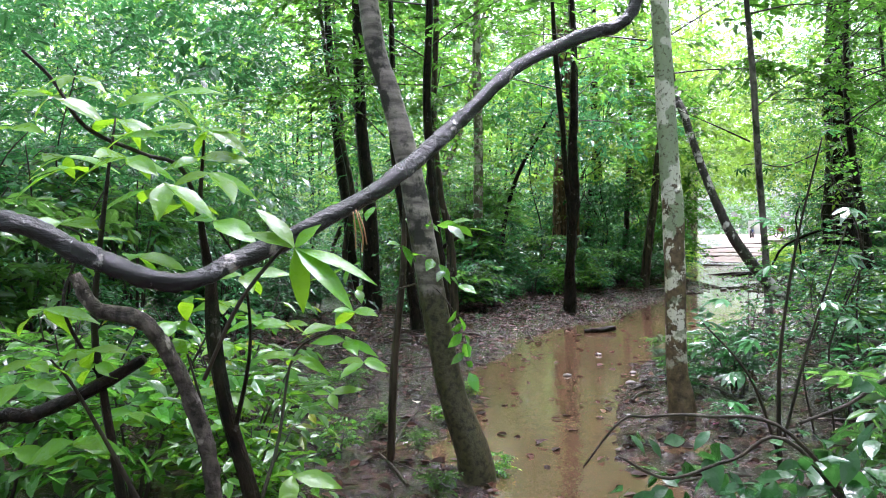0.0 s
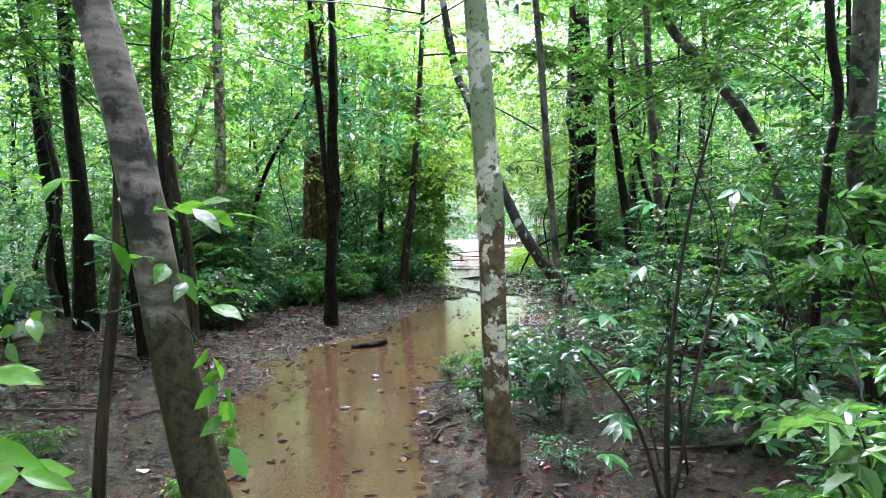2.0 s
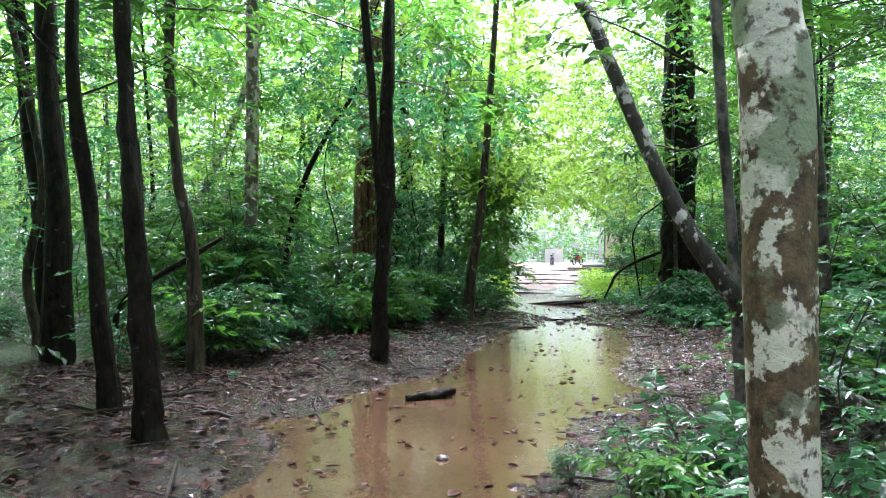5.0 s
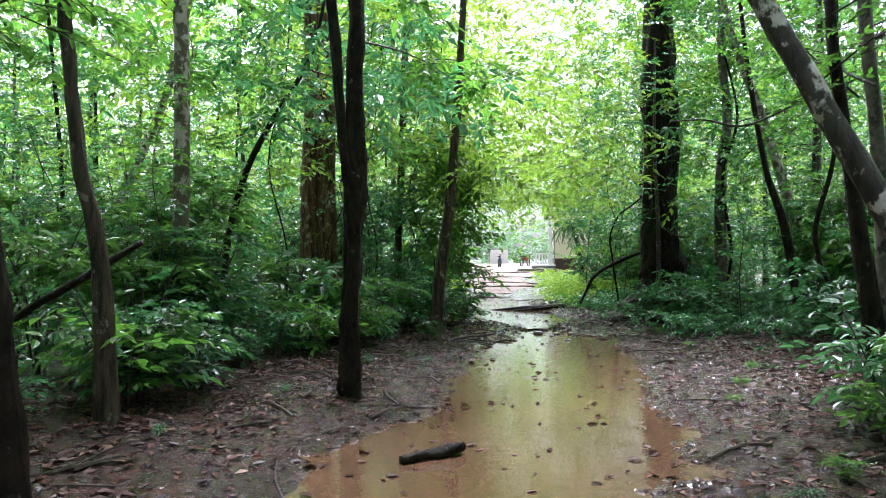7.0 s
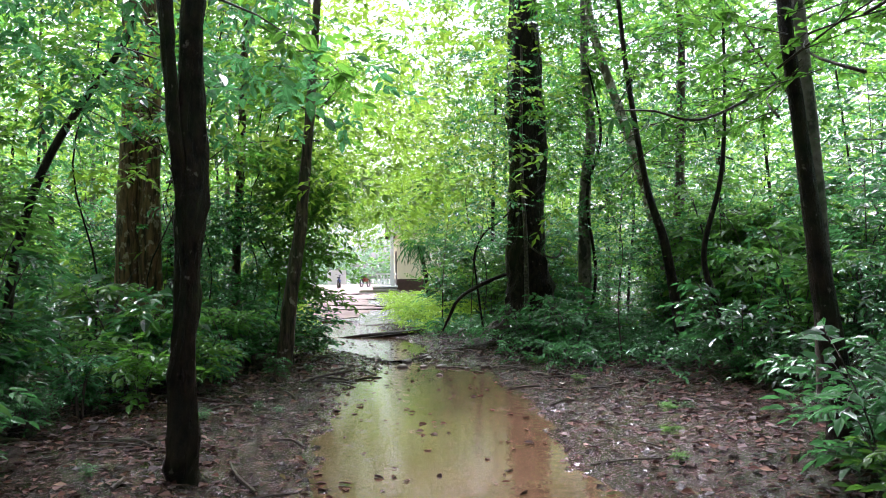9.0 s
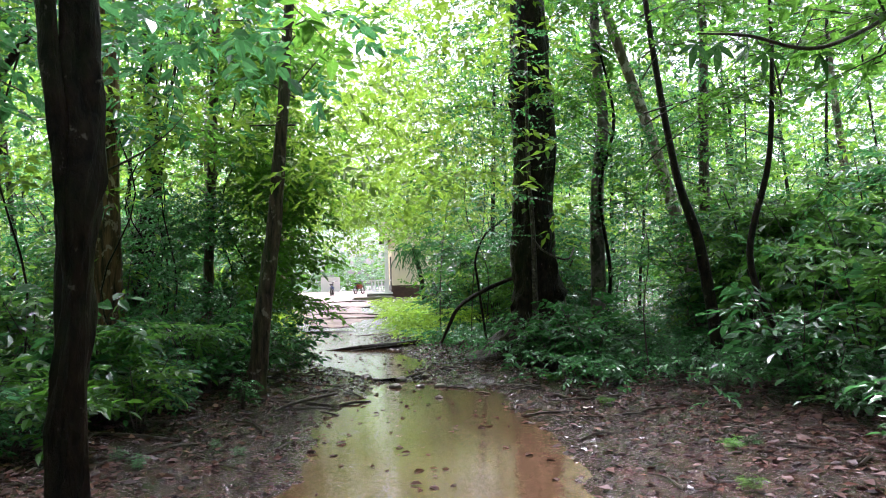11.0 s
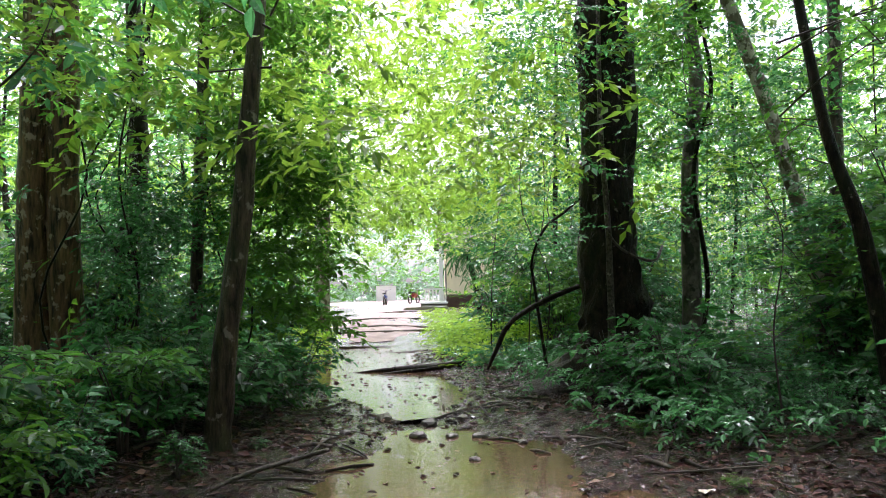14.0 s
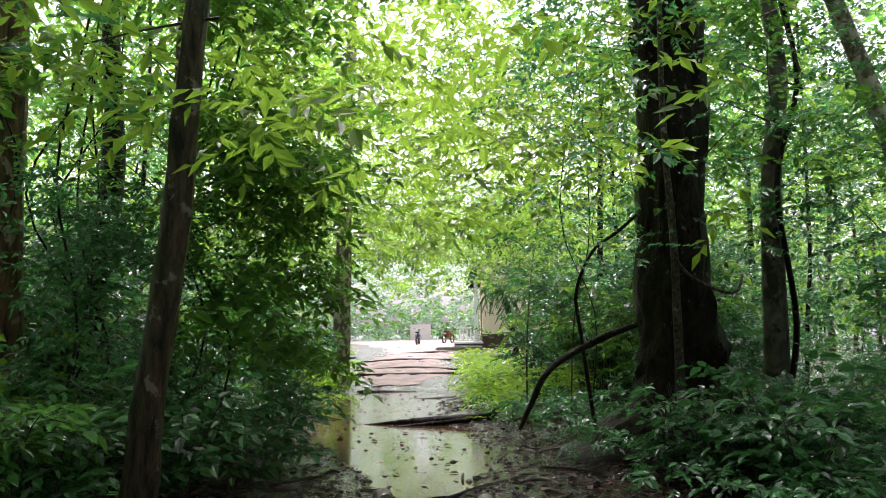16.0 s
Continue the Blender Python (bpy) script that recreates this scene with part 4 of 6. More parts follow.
br = np.random.default_rng(178)
count = 0
for _ in range(6000):
    x, y = br.uniform(-9, 20), br.uniform(6.5, 33)
    d = float(margin(x, y))
    if count >= 115 or d < 0.35 or d > 8 or br.uniform() > 1.3 - 0.13 * d:
        continue
    if trunk_foreground(x, y) or bare_patch(x, y) or not clear_of_walk(x, y, 2.9) or (y > 24 and 9.5 < x < 17 and d < 1.5) or (x > 6.5 and y < 16 and d < 1.1):
        continue
    kind = int(br.integers(0, 4)) if d < 1.3 else int(br.integers(2, 6))
    set_bush(kind, x, y, br.uniform(0.8, 1.2), br.uniform(0, 6.28))
    count += 1
for k, (x, y, size) in enumerate([(11.9, 16.4, 1.0), (12.4, 17.6, 1.1), (12.8, 15.6, 1.1), (13.3, 18.4, 1.1), (13.8, 16.6, 1.2)]):
    set_bush(4 if k % 2 else 3, x, y, size * 1.1, 2.7 * k)
for k, (x, y, size) in enumerate([(3.6, 5.8, 0.4), (4.1, 7.9, 0.5), (2.35, 7.7, 0.35), (2.5, 8.9, 0.45)]):
    set_bush(6 if k % 2 else 1, x, y, size, 1.1 * k)
# wet plants along the bank where the path bends, and before the stout trunks
for k, (x, y, size) in enumerate([(2.6, 18.3, 0.75), (3.2, 19.0, 0.8), (2.0, 17.1, 0.75), (1.5, 16.4, 0.8), (3.9, 19.1, 0.6), (4.4, 20.2, 0.7), (3.5, 20.8, 0.9), (2.6, 20.2, 1.0), (4.7, 19.0, 0.4), (1.0, 15.2, 0.9), (0.3, 14.6, 1.0),
                                  (9.5, 16.0, 0.55), (10.1, 16.6, 0.8), (9.2, 17.5, 0.4), (9.6, 18.0, 0.5), (10.5, 17.6, 0.75), (9.9, 19.2, 0.4), (9.4, 15.0, 0.6), (10.0, 14.4, 0.9), (9.3, 13.6, 0.5), (10.6, 19.0, 0.5), (11.6, 19.6, 0.7), (11.3, 18.4, 0.8)]):
    set_bush(6 if x > 7 or k % 3 == 0 else k % 2, x, y, size, 1.9 * k)


# ---- growth too dense to count ----
def stuff(name, label, category, v, f, material):
    tagged(new(name, mesh_from(name, v, f, material, False)), label, category, kind="stuff")


def cloud(n, seed, box, zs, keep):
    """Random places in a box where keep(x, y, z) holds."""
    r = np.random.default_rng(seed)
    p = np.empty((0, 3))
    while len(p) < n:
        q = np.stack([r.uniform(box[0], box[1], n), r.uniform(box[2], box[3], n), r.uniform(zs[0], zs[1], n)], -1)
        q = q[keep(q[:, 0], q[:, 1], q[:, 2])]
        p = np.vstack([p, q])
    p = p[:n]
    p[:, 2] += height(p[:, 0], p[:, 1])
    w = np.stack([r.normal(size=n), r.normal(size=n), r.uniform(-0.4, 0.3, n)], -1)
    return p, w, r.uniform(0.7, 1.35, n)


def clumpy(x, y, z, size, cut):
    return bumps(x + 3.7 * z, y - 2.1 * z, size) + 0.6 * bumps(x - 1.3 * z, y + 2.9 * z, size * 0.4) > cut


def open_ahead(x, y, z):
    """False where leaves would close the bright gap of sky over the clearing."""
    d = np.hypot(x - 3, y - 12)
    off = np.abs(np.degrees(np.arctan2(x - 3, y - 12)) - 26)
    return ~(((off < 2.2) & (d > 12) & (z > 1.6 + 0.27 * d)) | ((off < 4) & (d > 48) & (z > 3.0 + 0.02 * d) & (z < 8)))


def house_clear(x, y):
    return ~((np.abs(x - 26) < 11) & (y > 40) & (y < 74))


def trunk_view(x, y):
    """The shaded lane along which the stout red trunks stand free."""
    return (y > 13) & (y < 24.4) & (x > 2.0 + 0.06 * (y - 13)) & (x < 4.5)


P, D, S = cloud(13500, 81, (-24, 40, 8, 60), (0.1, 8.5), lambda x, y, z: (margin(x, y) > 1.6) & clumpy(x, y, z, 1.6, 0.05) & ~(trunk_view(x, y) & (z > 1.3)) & house_clear(x, y))
stuff("midstorey_leaves", "dense leafy twigs filling the wood between trunks", "foliage", *foliage(P, D, S, SPRAY_MID, 82, "far"), LEAF_COOL)
P, D, S = cloud(9000, 83, (-20, 34, 4, 48), (0.05, 2.6), lambda x, y, z: (margin(x, y) > 1.0) & clumpy(x, y, z, 1.2, 0.1) & house_clear(x, y) & ~bare_patch(x, y))
stuff("undergrowth_leaves", "tangled wet undergrowth between the shrubs", "foliage", *foliage(P, D, S, SPRAY_LOW, 84, "far"), LEAF_UNDER)
P, D, S = cloud(20000, 85, (-60, 80, -50, 120), (0.0, 15), lambda x, y, z: (np.hypot(x - 8, y - 22) > 40) & ((margin(x, y) > 3) | (y > 80)) & clumpy(x, y, z, 5, -0.2) & house_clear(x, y) & open_ahead(x, y, z))
stuff("far_woods_leaves", "distant tree foliage closing the wood", "foliage", *foliage(P, D, 2.2 * S, SPRAY_FAR, 86, "far"), LEAF_CANOPY)
# Canopy added overhead, mostly out of view, to keep light off the banks.
P, D, S = cloud(6000, 87, (-18, 32, -10, 40), (7.0, 11.5), lambda x, y, z: clumpy(x, y, z, 3.0, 0.1) & open_ahead(x, y, z) & ((margin(x, y) > 0.6) | (y < 1) | ((x > 4.6) & (y > 8) & (y < 16)) | ((x < 0.6) & (y > 7) & (y < 14))))
stuff("canopy_leaves", "broken leafy canopy added overhead to shade the banks", "foliage", *foliage(P, D, 1.25 * S, SPRAY_FAR, 88, "far"), LEAF_CANOPY)
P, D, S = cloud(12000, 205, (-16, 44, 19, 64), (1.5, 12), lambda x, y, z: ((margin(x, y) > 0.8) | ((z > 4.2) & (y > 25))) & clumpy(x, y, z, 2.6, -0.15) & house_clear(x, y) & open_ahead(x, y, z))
stuff("backlit_leaves", "leaves deep in the wood, coloured yellow-green as if backlit", "foliage", *foliage(P, D, 1.3 * S, SPRAY_MID, 206, "far"), LEAF_BACKLIT)
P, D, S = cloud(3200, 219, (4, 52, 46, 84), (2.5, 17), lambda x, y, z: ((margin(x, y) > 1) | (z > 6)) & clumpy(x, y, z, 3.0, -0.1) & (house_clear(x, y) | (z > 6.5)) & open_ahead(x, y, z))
stuff("high_backlit_leaves", "high treetops behind the clearing, coloured yellow-green as if backlit", "foliage", *foliage(P, D, 1.2 * S, SPRAY_FAR, 220, "far"), LEAF_BACKLIT)
P, D, S = cloud(230, 221, (1.4, 5.2, 15.5, 21), (3.2, 5.4), lambda x, y, z: (x < 5.0 - 0.25 * (z - 2.7)) & clumpy(x, y, z, 1.0, 0.05))
stuff("hanging_leaves", "dark pointed leaves hanging from boughs over the bank", "foliage", *foliage(P, D * [1, 1, 2.0], S, SPRAY_BUSH, 222), LEAF_UNDER)
# The pale leaf colour stands for haze over the far trees.
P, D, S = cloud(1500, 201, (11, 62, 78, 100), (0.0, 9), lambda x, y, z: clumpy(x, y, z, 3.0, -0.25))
stuff("clearing_edge_leaves", "trees closing the far clearing, haze painted in as pale leaf colour", "foliage", *foliage(P, D, 1.6 * S, SPRAY_FAR, 202, "far"), LEAF_HAZED)
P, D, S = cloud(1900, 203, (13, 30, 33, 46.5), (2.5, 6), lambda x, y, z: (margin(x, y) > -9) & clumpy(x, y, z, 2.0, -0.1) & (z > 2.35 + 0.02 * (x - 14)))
stuff("clearing_canopy_leaves", "leaves hanging before the house, coloured yellow-green as if backlit", "foliage", *foliage(P, D, S, SPRAY_MID, 204, "far"), LEAF_BACKLIT)
P, D, S = cloud(1700, 207, (18.8, 26.5, 38.2, 42.8), (0.3, 6.5), lambda x, y, z: (x > 20.1 + 0.5 * (y - 40.6) - 0.25 * np.maximum(z - 3.2, 0)) & clumpy(x, y, z, 1.2, -0.25))
P2, D2, S2 = cloud(700, 217, (18.0, 22.6, 39.5, 42.5), (2.9, 6.5), lambda x, y, z: clumpy(x, y, z, 1.0, -0.2))
P, D, S = np.vstack([P, P2]), np.vstack([D, D2]), np.concatenate([S, S2])
stuff("house_screen_leaves", "leafy growth half hiding the house", "foliage", *foliage(P, D, S, SPRAY_MID, 208, "far"), LEAF_CANOPY)
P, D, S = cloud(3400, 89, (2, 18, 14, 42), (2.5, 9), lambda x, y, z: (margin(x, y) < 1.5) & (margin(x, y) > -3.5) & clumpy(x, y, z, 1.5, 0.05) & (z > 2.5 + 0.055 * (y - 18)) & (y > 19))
stuff("overhanging_leaves", "leafy twigs hanging over the path", "foliage", *foliage(P, D, S, SPRAY_MID, 90, "far"), LEAF_BACKLIT)
P, D, S = cloud(3000, 209, (7, 18, 17.5, 26), (2.0, 9), lambda x, y, z: (x > 7.6 + 0.35 * (y - 18) - 0.12 * (z - 2)) & clumpy(x, y, z, 1.3, 0.0))
P2, D2, S2 = cloud(2200, 223, (8.5, 20, 21.6, 30), (2.6, 11), lambda x, y, z: (x > 10.0 + 0.4 * (y - 21.6)) & clumpy(x, y, z, 1.5, 0.0))
P, D, S = np.vstack([P, P2]), np.vstack([D, D2]), np.concatenate([S, S2])
stuff("hanging_boughs", "dark cool-green leafy boughs round the great trunk", "foliage", *foliage(P, D, 0.9 * S, SPRAY_FINE, 210, "far"), LEAF_UNDER)
P, D, S = cloud(900, 211, (2.5, 8, 15.5, 25), (1.0, 6), lambda x, y, z: (x - 3.7 > 0.2 * (y - 12.5)) & (x - 3.7 < 0.46 * (y - 12.5)) & (margin(x, y) > -0.6 - 0.2 * z) & clumpy(x, y, z, 1.1, 0.1))
stuff("leaning_boughs", "dark leafy boughs leaning in over the puddle", "foliage", *foliage(P, D, 0.9 * S, SPRAY_MID, 212), LEAF_CANOPY)
P, D, S = cloud(2600, 91, (8, 16, 15.5, 27), (0.08, 0.42), lambda x, y, z: (x > np.interp(y, RIGHT_Y, RIGHT_X) - 0.3) & clumpy(x, y, z, 0.9, -0.35))
stuff("ground_cover", "low wet herbs covering the bank", "foliage", *foliage(P, D, 0.75 * S, SPRAY_LOW, 92), LEAF_UNDER)
P, D, S = cloud(1700, 93, (10, 26, 25.5, 47), (0.05, 0.75), lambda x, y, z: (z < 0.75 - 0.03 * (y - 26)) & (x > np.interp(y, (25, 31, 36, 40, 46), (10.5, 12.9, 15.4, 17.0, 20.8))) & (x < np.interp(y, (25, 31, 36, 40, 46), (12.4, 16, 20, 22, 25))) & clumpy(x, y, z, 1.2, -0.3))
stuff("lime_herbs", "bright lime-green herbs beside the far path", "herbs", *foliage(P, D, 0.9 * S, SPRAY_FINE, 94), LEAF_FERN)
P, D, S = cloud(500, 95, (8.5, 14, 28, 40), (0.05, 0.8), lambda x, y, z: (x < np.interp(y, (25, 31, 36, 40), (8.0, 10.0, 11.7, 13.2))) & (x > np.interp(y, (25, 31, 36, 40), (6.8, 8.6, 10.4, 12.0))))
stuff("path_edge_herbs", "fresh green herbs at the far path's edge", "herbs", *foliage(P, D, 0.9 * S, SPRAY_FINE, 96), LEAF_FERN)


def thin_trunks(n, seed):
    r, tubes = np.random.default_rng(seed), []
    while len(tubes) < n:
        x, y = r.uniform(-26, 42), r.uniform(6, 70)
        if margin(x, y) < 3 or (abs(x - 25) < 8 and 42 < y < 60):
            continue
        g, a, rad = float(height(x, y)), r.normal(0, 0.5), r.uniform(0.02, 0.09)
        tubes.append(tube([(x, y, g - 0.1, rad), (x + a * 0.4 + r.normal(0, 0.12), y, g + 1.5, rad * 0.9), (x + a * 0.4 + r.normal(0, 0.15), y, g + 3.2, rad * 0.85), (x + a + r.normal(0, 0.3), y, g + 8, rad * 0.6)], 6, 3, 0.04, 0, len(tubes)))
    return joined(tubes)


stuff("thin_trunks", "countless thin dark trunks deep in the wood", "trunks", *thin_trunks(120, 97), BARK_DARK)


P, D, S = cloud(3600, 213, (-13, -1.6, 8, 20), (1.2, 8), lambda x, y, z: (x < -1.9 - 0.16 * (y - 8)) & clumpy(x, y, z, 1.5, -0.1))
P2, D2, S2 = cloud(800, 215, (4.2, 6.2, 17.5, 24), (0.2, 3.0), lambda x, y, z: (margin(x, y) > 0.15) & (x > 4.1 + 0.05 * (y - 17)) & clumpy(x, y, z, 0.9, -0.1))
stuff("shaded_boughs", "dark leafy growth at the shaded edge of the path", "foliage", *foliage(P2, D2, 0.8 * S2, SPRAY_LOW, 216), LEAF_UNDER)
stuff("thicket_leaves", "dense cool-green thicket beside the start of the path", "foliage", *foliage(P, D, S, SPRAY_MID, 214, "far"), LEAF_UNDER)


# ---- fallen leaves and twigs ----
def litter(n, seed, box, keep, material, lo, hi, name, label, lift=0.012):
    r = np.random.default_rng(seed)
    p = np.empty((0, 2))
    while len(p) < n:
        q = np.stack([r.uniform(box[0], box[1], n), r.uniform(box[2], box[3], n)], -1)
        p = np.vstack([p, q[keep(q[:, 0], q[:, 1], r.uniform(size=n))]])
    p = p[:n]
    z = np.maximum(height(p[:, 0], p[:, 1]), 0.0) + lift
    az = r.uniform(0, 6.28, n)
    D = np.stack([np.cos(az), np.sin(az), r.normal(0.0, 0.12, n)], -1)
    N = np.stack([r.normal(0, 0.3, n), r.normal(0, 0.3, n), np.ones(n)], -1)
    L = r.uniform(lo, hi, n)
    v, f = leaves(np.column_stack([p, z]), D, N, L, L * r.uniform(0.35, 0.65, n), "far" if n > 2000 else False)
    stuff(name, label, "leaf litter", v, f, material)


litter(20000, 101, (-4, 13, 2, 30), lambda x, y, u: (shore(x, y) > 0.05) & (margin(x, y) < 1.8) & (u < 0.22 + 0.78 * smooth(0.3, 1.5, shore(x, y)) * smooth(6, 12, y)), LEAF_LITTER, 0.04, 0.13, "fallen_leaves", "brown wet fallen leaves on the mud")
litter(330, 102, (0, 12, 4, 34), lambda x, y, u: shore(x, y) < -0.05, LEAF_LITTER, 0.04, 0.12, "floating_leaves", "dead leaves floating in the puddle", 0.006)
litter(500, 103, (-3, 4, 4, 14), lambda x, y, u: (shore(x, y) > -0.3) & (shore(x, y) < 2), LEAF_LITTER, 0.05, 0.13, "path_leaves", "scattered brown leaves on wet mud")


def clods(n, seed):
    """Lumps of mud trodden up along the path."""
    r = np.random.default_rng(seed)
    t = (1 + 5 ** 0.5) / 2
    ico = unit(np.array([(-1, t, 0), (1, t, 0), (-1, -t, 0), (1, -t, 0), (0, -1, t), (0, 1, t), (0, -1, -t), (0, 1, -t), (t, 0, -1), (t, 0, 1), (-t, 0, -1), (-t, 0, 1)], float))
    tri = np.array([(0, 11, 5), (0, 5, 1), (0, 1, 7), (0, 7, 10), (0, 10, 11), (1, 5, 9), (5, 11, 4), (11, 10, 2), (10, 7, 6), (7, 1, 8), (3, 9, 4), (3, 4, 2), (3, 2, 6), (3, 6, 8), (3, 8, 9), (4, 9, 5), (2, 4, 11), (6, 2, 10), (8, 6, 7), (9, 8, 1)])
    p = np.empty((0, 2))
    while len(p) < n:
        q = np.stack([r.uniform(-4, 12, n), r.uniform(3, 30, n)], -1)
        d = shore(q[:, 0], q[:, 1])
        p = np.vstack([p, q[(d > -0.05) & (d < 2.2) & (r.uniform(size=n) < 1.1 - 0.4 * d)]])
    p = p[:n]
    s = r.uniform(0.012, 0.05, n)[:, None, None] * r.uniform(0.6, 1.3, (n, 1, 3)) * [1, 1, 0.55]
    v = ico[None] * s * r.uniform(0.75, 1.25, (n, 12, 1)) + np.column_stack([p, height(p[:, 0], p[:, 1])])[:, None]
    return v.reshape(-1, 3), (np.arange(n)[:, None, None] * 12 + tri[None]).reshape(-1, 3)


stuff("mud_clods", "trodden lumps of wet mud along the path", "mud", *clods(4500, 105), MUD)


def fallen_twigs(n, seed):
    r, tubes = np.random.default_rng(seed), []
    while len(tubes) < n:
        x, y = r.uniform(-4, 13), r.uniform(3, 30)
        if shore(x, y) < 0.1 or shore(x, y) > 4:
            continue
        z, a, ln, rad = float(height(x, y)), r.uniform(0, 3.14), r.uniform(0.2, 1.0), r.uniform(0.004, 0.016)
        dx, dy = math.cos(a) * ln / 2, math.sin(a) * ln / 2
        tubes.append(tube([(x - dx, y - dy, float(height(x - dx, y - dy)) + 0.01, rad), (x + r.normal(0, 0.03), y, z + 0.025, rad), (x + dx, y + dy, float(height(x + dx, y + dy)) + 0.01, rad * 0.6)], 5, 3, 0.08, 0, len(tubes)))
    return joined(tubes)


stuff("fallen_twigs", "thin broken twigs lying on the mud", "twigs", *fallen_twigs(420, 104), TWIG)

# ---- foreground: vine, shrubs at the start ----
def leafy_plant(name, label, stems, stem_mat, origins, ways, sizes, templates, material, seed, fine=True):
    """A plant of one or more stems with large leaves, each leaf a part where it is near."""
    base = stems[0][0]
    e = thing(name, label, "plant", base[:3])
    b = np.array(base[:3])
    for k, s in enumerate(stems):
        v, q, t = tube([tuple(np.array(p[:3]) - b) + (p[3],) for p in s], 8, 6, 0.06, 0.08, seed + k)
        piece("stem", mesh_from("stem", v, [q, t], stem_mat), e)
    r = np.random.default_rng(seed)
    for o, w, s in zip(origins, ways, sizes):
        o, w = np.array(o, float) - b, np.array(w, float)
        v, f = foliage(o[None], w[None], np.array([s]), [templates[r.integers(0, len(templates))]], int(r.integers(0, 9999)), fine)
        piece("leaf_spray", mesh_from("leaf_spray", v, f, material), e)
    return e


FIBRE = plain("tan_bark_fibre", (0.36, 0.17, 0.07), 0.6, 0.3, 30)
LEAF_YOUNG = leaf("broad_young_leaf", (0.03, 0.13, 0.008), (0.115, 0.30, 0.010), (0.36, 0.62, 0.006), 0.5, 0.3, (0.48, 0.44, 0.03), 0.35)
BIG_SPRAY = spray_templates(5, 5, 0.3, 0.15, 0.072, 0.25, 12)
BIG_HAND = palm_templates(5, 5, 0.22, 0.06, 13)

liana = thing("liana", "thick black wet liana sagging across the path", "vine", (-1.4, 1.72, 1.72))
LIANA_PATH = [(-1.4, 1.72, 1.72, 0.028), (-1.08, 1.75, 1.63, 0.027), (-0.93, 1.77, 1.59, 0.027), (-0.81, 1.8, 1.52, 0.026), (-0.64, 1.86, 1.46, 0.025), (-0.51, 1.93, 1.51, 0.025), (-0.33, 2.04, 1.6, 0.025),
              (-0.16, 2.16, 1.71, 0.026), (0.03, 2.37, 1.89, 0.025), (0.22, 2.53, 2.09, 0.024), (0.44, 2.64, 2.22, 0.024), (0.62, 2.7, 2.29, 0.023), (0.68, 2.72, 2.38, 0.024), (0.7, 2.74, 2.56, 0.024), (0.85, 2.9, 3.6, 0.024), (1.2, 3.4, 5.5, 0.02)]


def liana_part(name, path, material, sides, rough, lumps, steps, label=""):
    v, q, t = tube([(x + 1.4, y - 1.72, z - 1.72, 0.9 * r) for x, y, z, r in path], sides, steps, rough, lumps, 46)
    piece(name, mesh_from(name, v, [q, t], material), liana, label)


liana_part("stem", LIANA_PATH, BARK_GLINTED, 16, 0.075, 0.16, 12)
for strand in ([(-0.228, 2.03, 1.635, 0.0022), (-0.218, 2.02, 1.6, 0.0018), (-0.210, 2.03, 1.56, 0.0013), (-0.213, 2.035, 1.525, 0.0008)],
               [(-0.234, 2.025, 1.63, 0.0018), (-0.228, 2.02, 1.58, 0.0014), (-0.229, 2.03, 1.535, 0.0008)],
               [(-0.222, 2.03, 1.63, 0.0016), (-0.207, 2.02, 1.59, 0.0013), (-0.2, 2.03, 1.545, 0.0008)]):
    liana_part("fibre", strand, FIBRE, 6, 0.1, 0, 6, "frayed orange-tan fibre")


def broad_leaves(name, label, stems, stem_mat, rows, material, seed):
    """A plant whose leaves, each a part, run from a stalk to a tip, with a width."""
    b = np.array(stems[0][0][:3])
    e = thing(name, label, "plant", tuple(b))
    for k, s in enumerate(stems):
        v, q, t = tube([tuple(np.array(p[:3]) - b) + (p[3],) for p in s], 7, 6, 0.06, 0.08, seed + k)
        piece("stem", mesh_from("stem", v, [q, t], stem_mat), e)
    r = np.random.default_rng(seed)
    for root, tip, width in rows:
        root, tip = np.array(root, float), np.array(tip, float)
        way = tip - root
        n = np.array([[r.normal(0, 0.25), -0.5 + r.normal(0, 0.2), 1.0]]) if abs(way[2]) < 0.8 * np.linalg.norm(way) else np.array([[0.5, -1.0, 0.1]])
        v, f = leaves((root - b)[None], way[None], n, np.array([np.linalg.norm(way) * 1.05]), np.array([width]), True)
        piece("leaf", mesh_from("leaf", v, f, material), e)
    return e


NODE = (-0.35, 1.83, 1.54)
broad_leaves("liana_shoot", "bright green shoot of long pointed leaves beside the liana", [[(-0.62, 1.99, 1.2, 0.006), (-0.52, 1.97, 1.4, 0.005), (-0.40, 1.95, 1.54, 0.004), NODE + (0.003,)]], TWIG,
             [(NODE, (-0.15, 1.74, 1.50), 0.042), (NODE, (-0.195, 1.70, 1.44), 0.052), (NODE, (-0.315, 1.78, 1.40), 0.05), (NODE, (-0.44, 1.87, 1.66), 0.05), (NODE, (-0.30, 1.84, 1.605), 0.04), (NODE, (-0.47, 1.85, 1.60), 0.05)], LEAF_YOUNG, 31)

pl = np.random.default_rng(77)
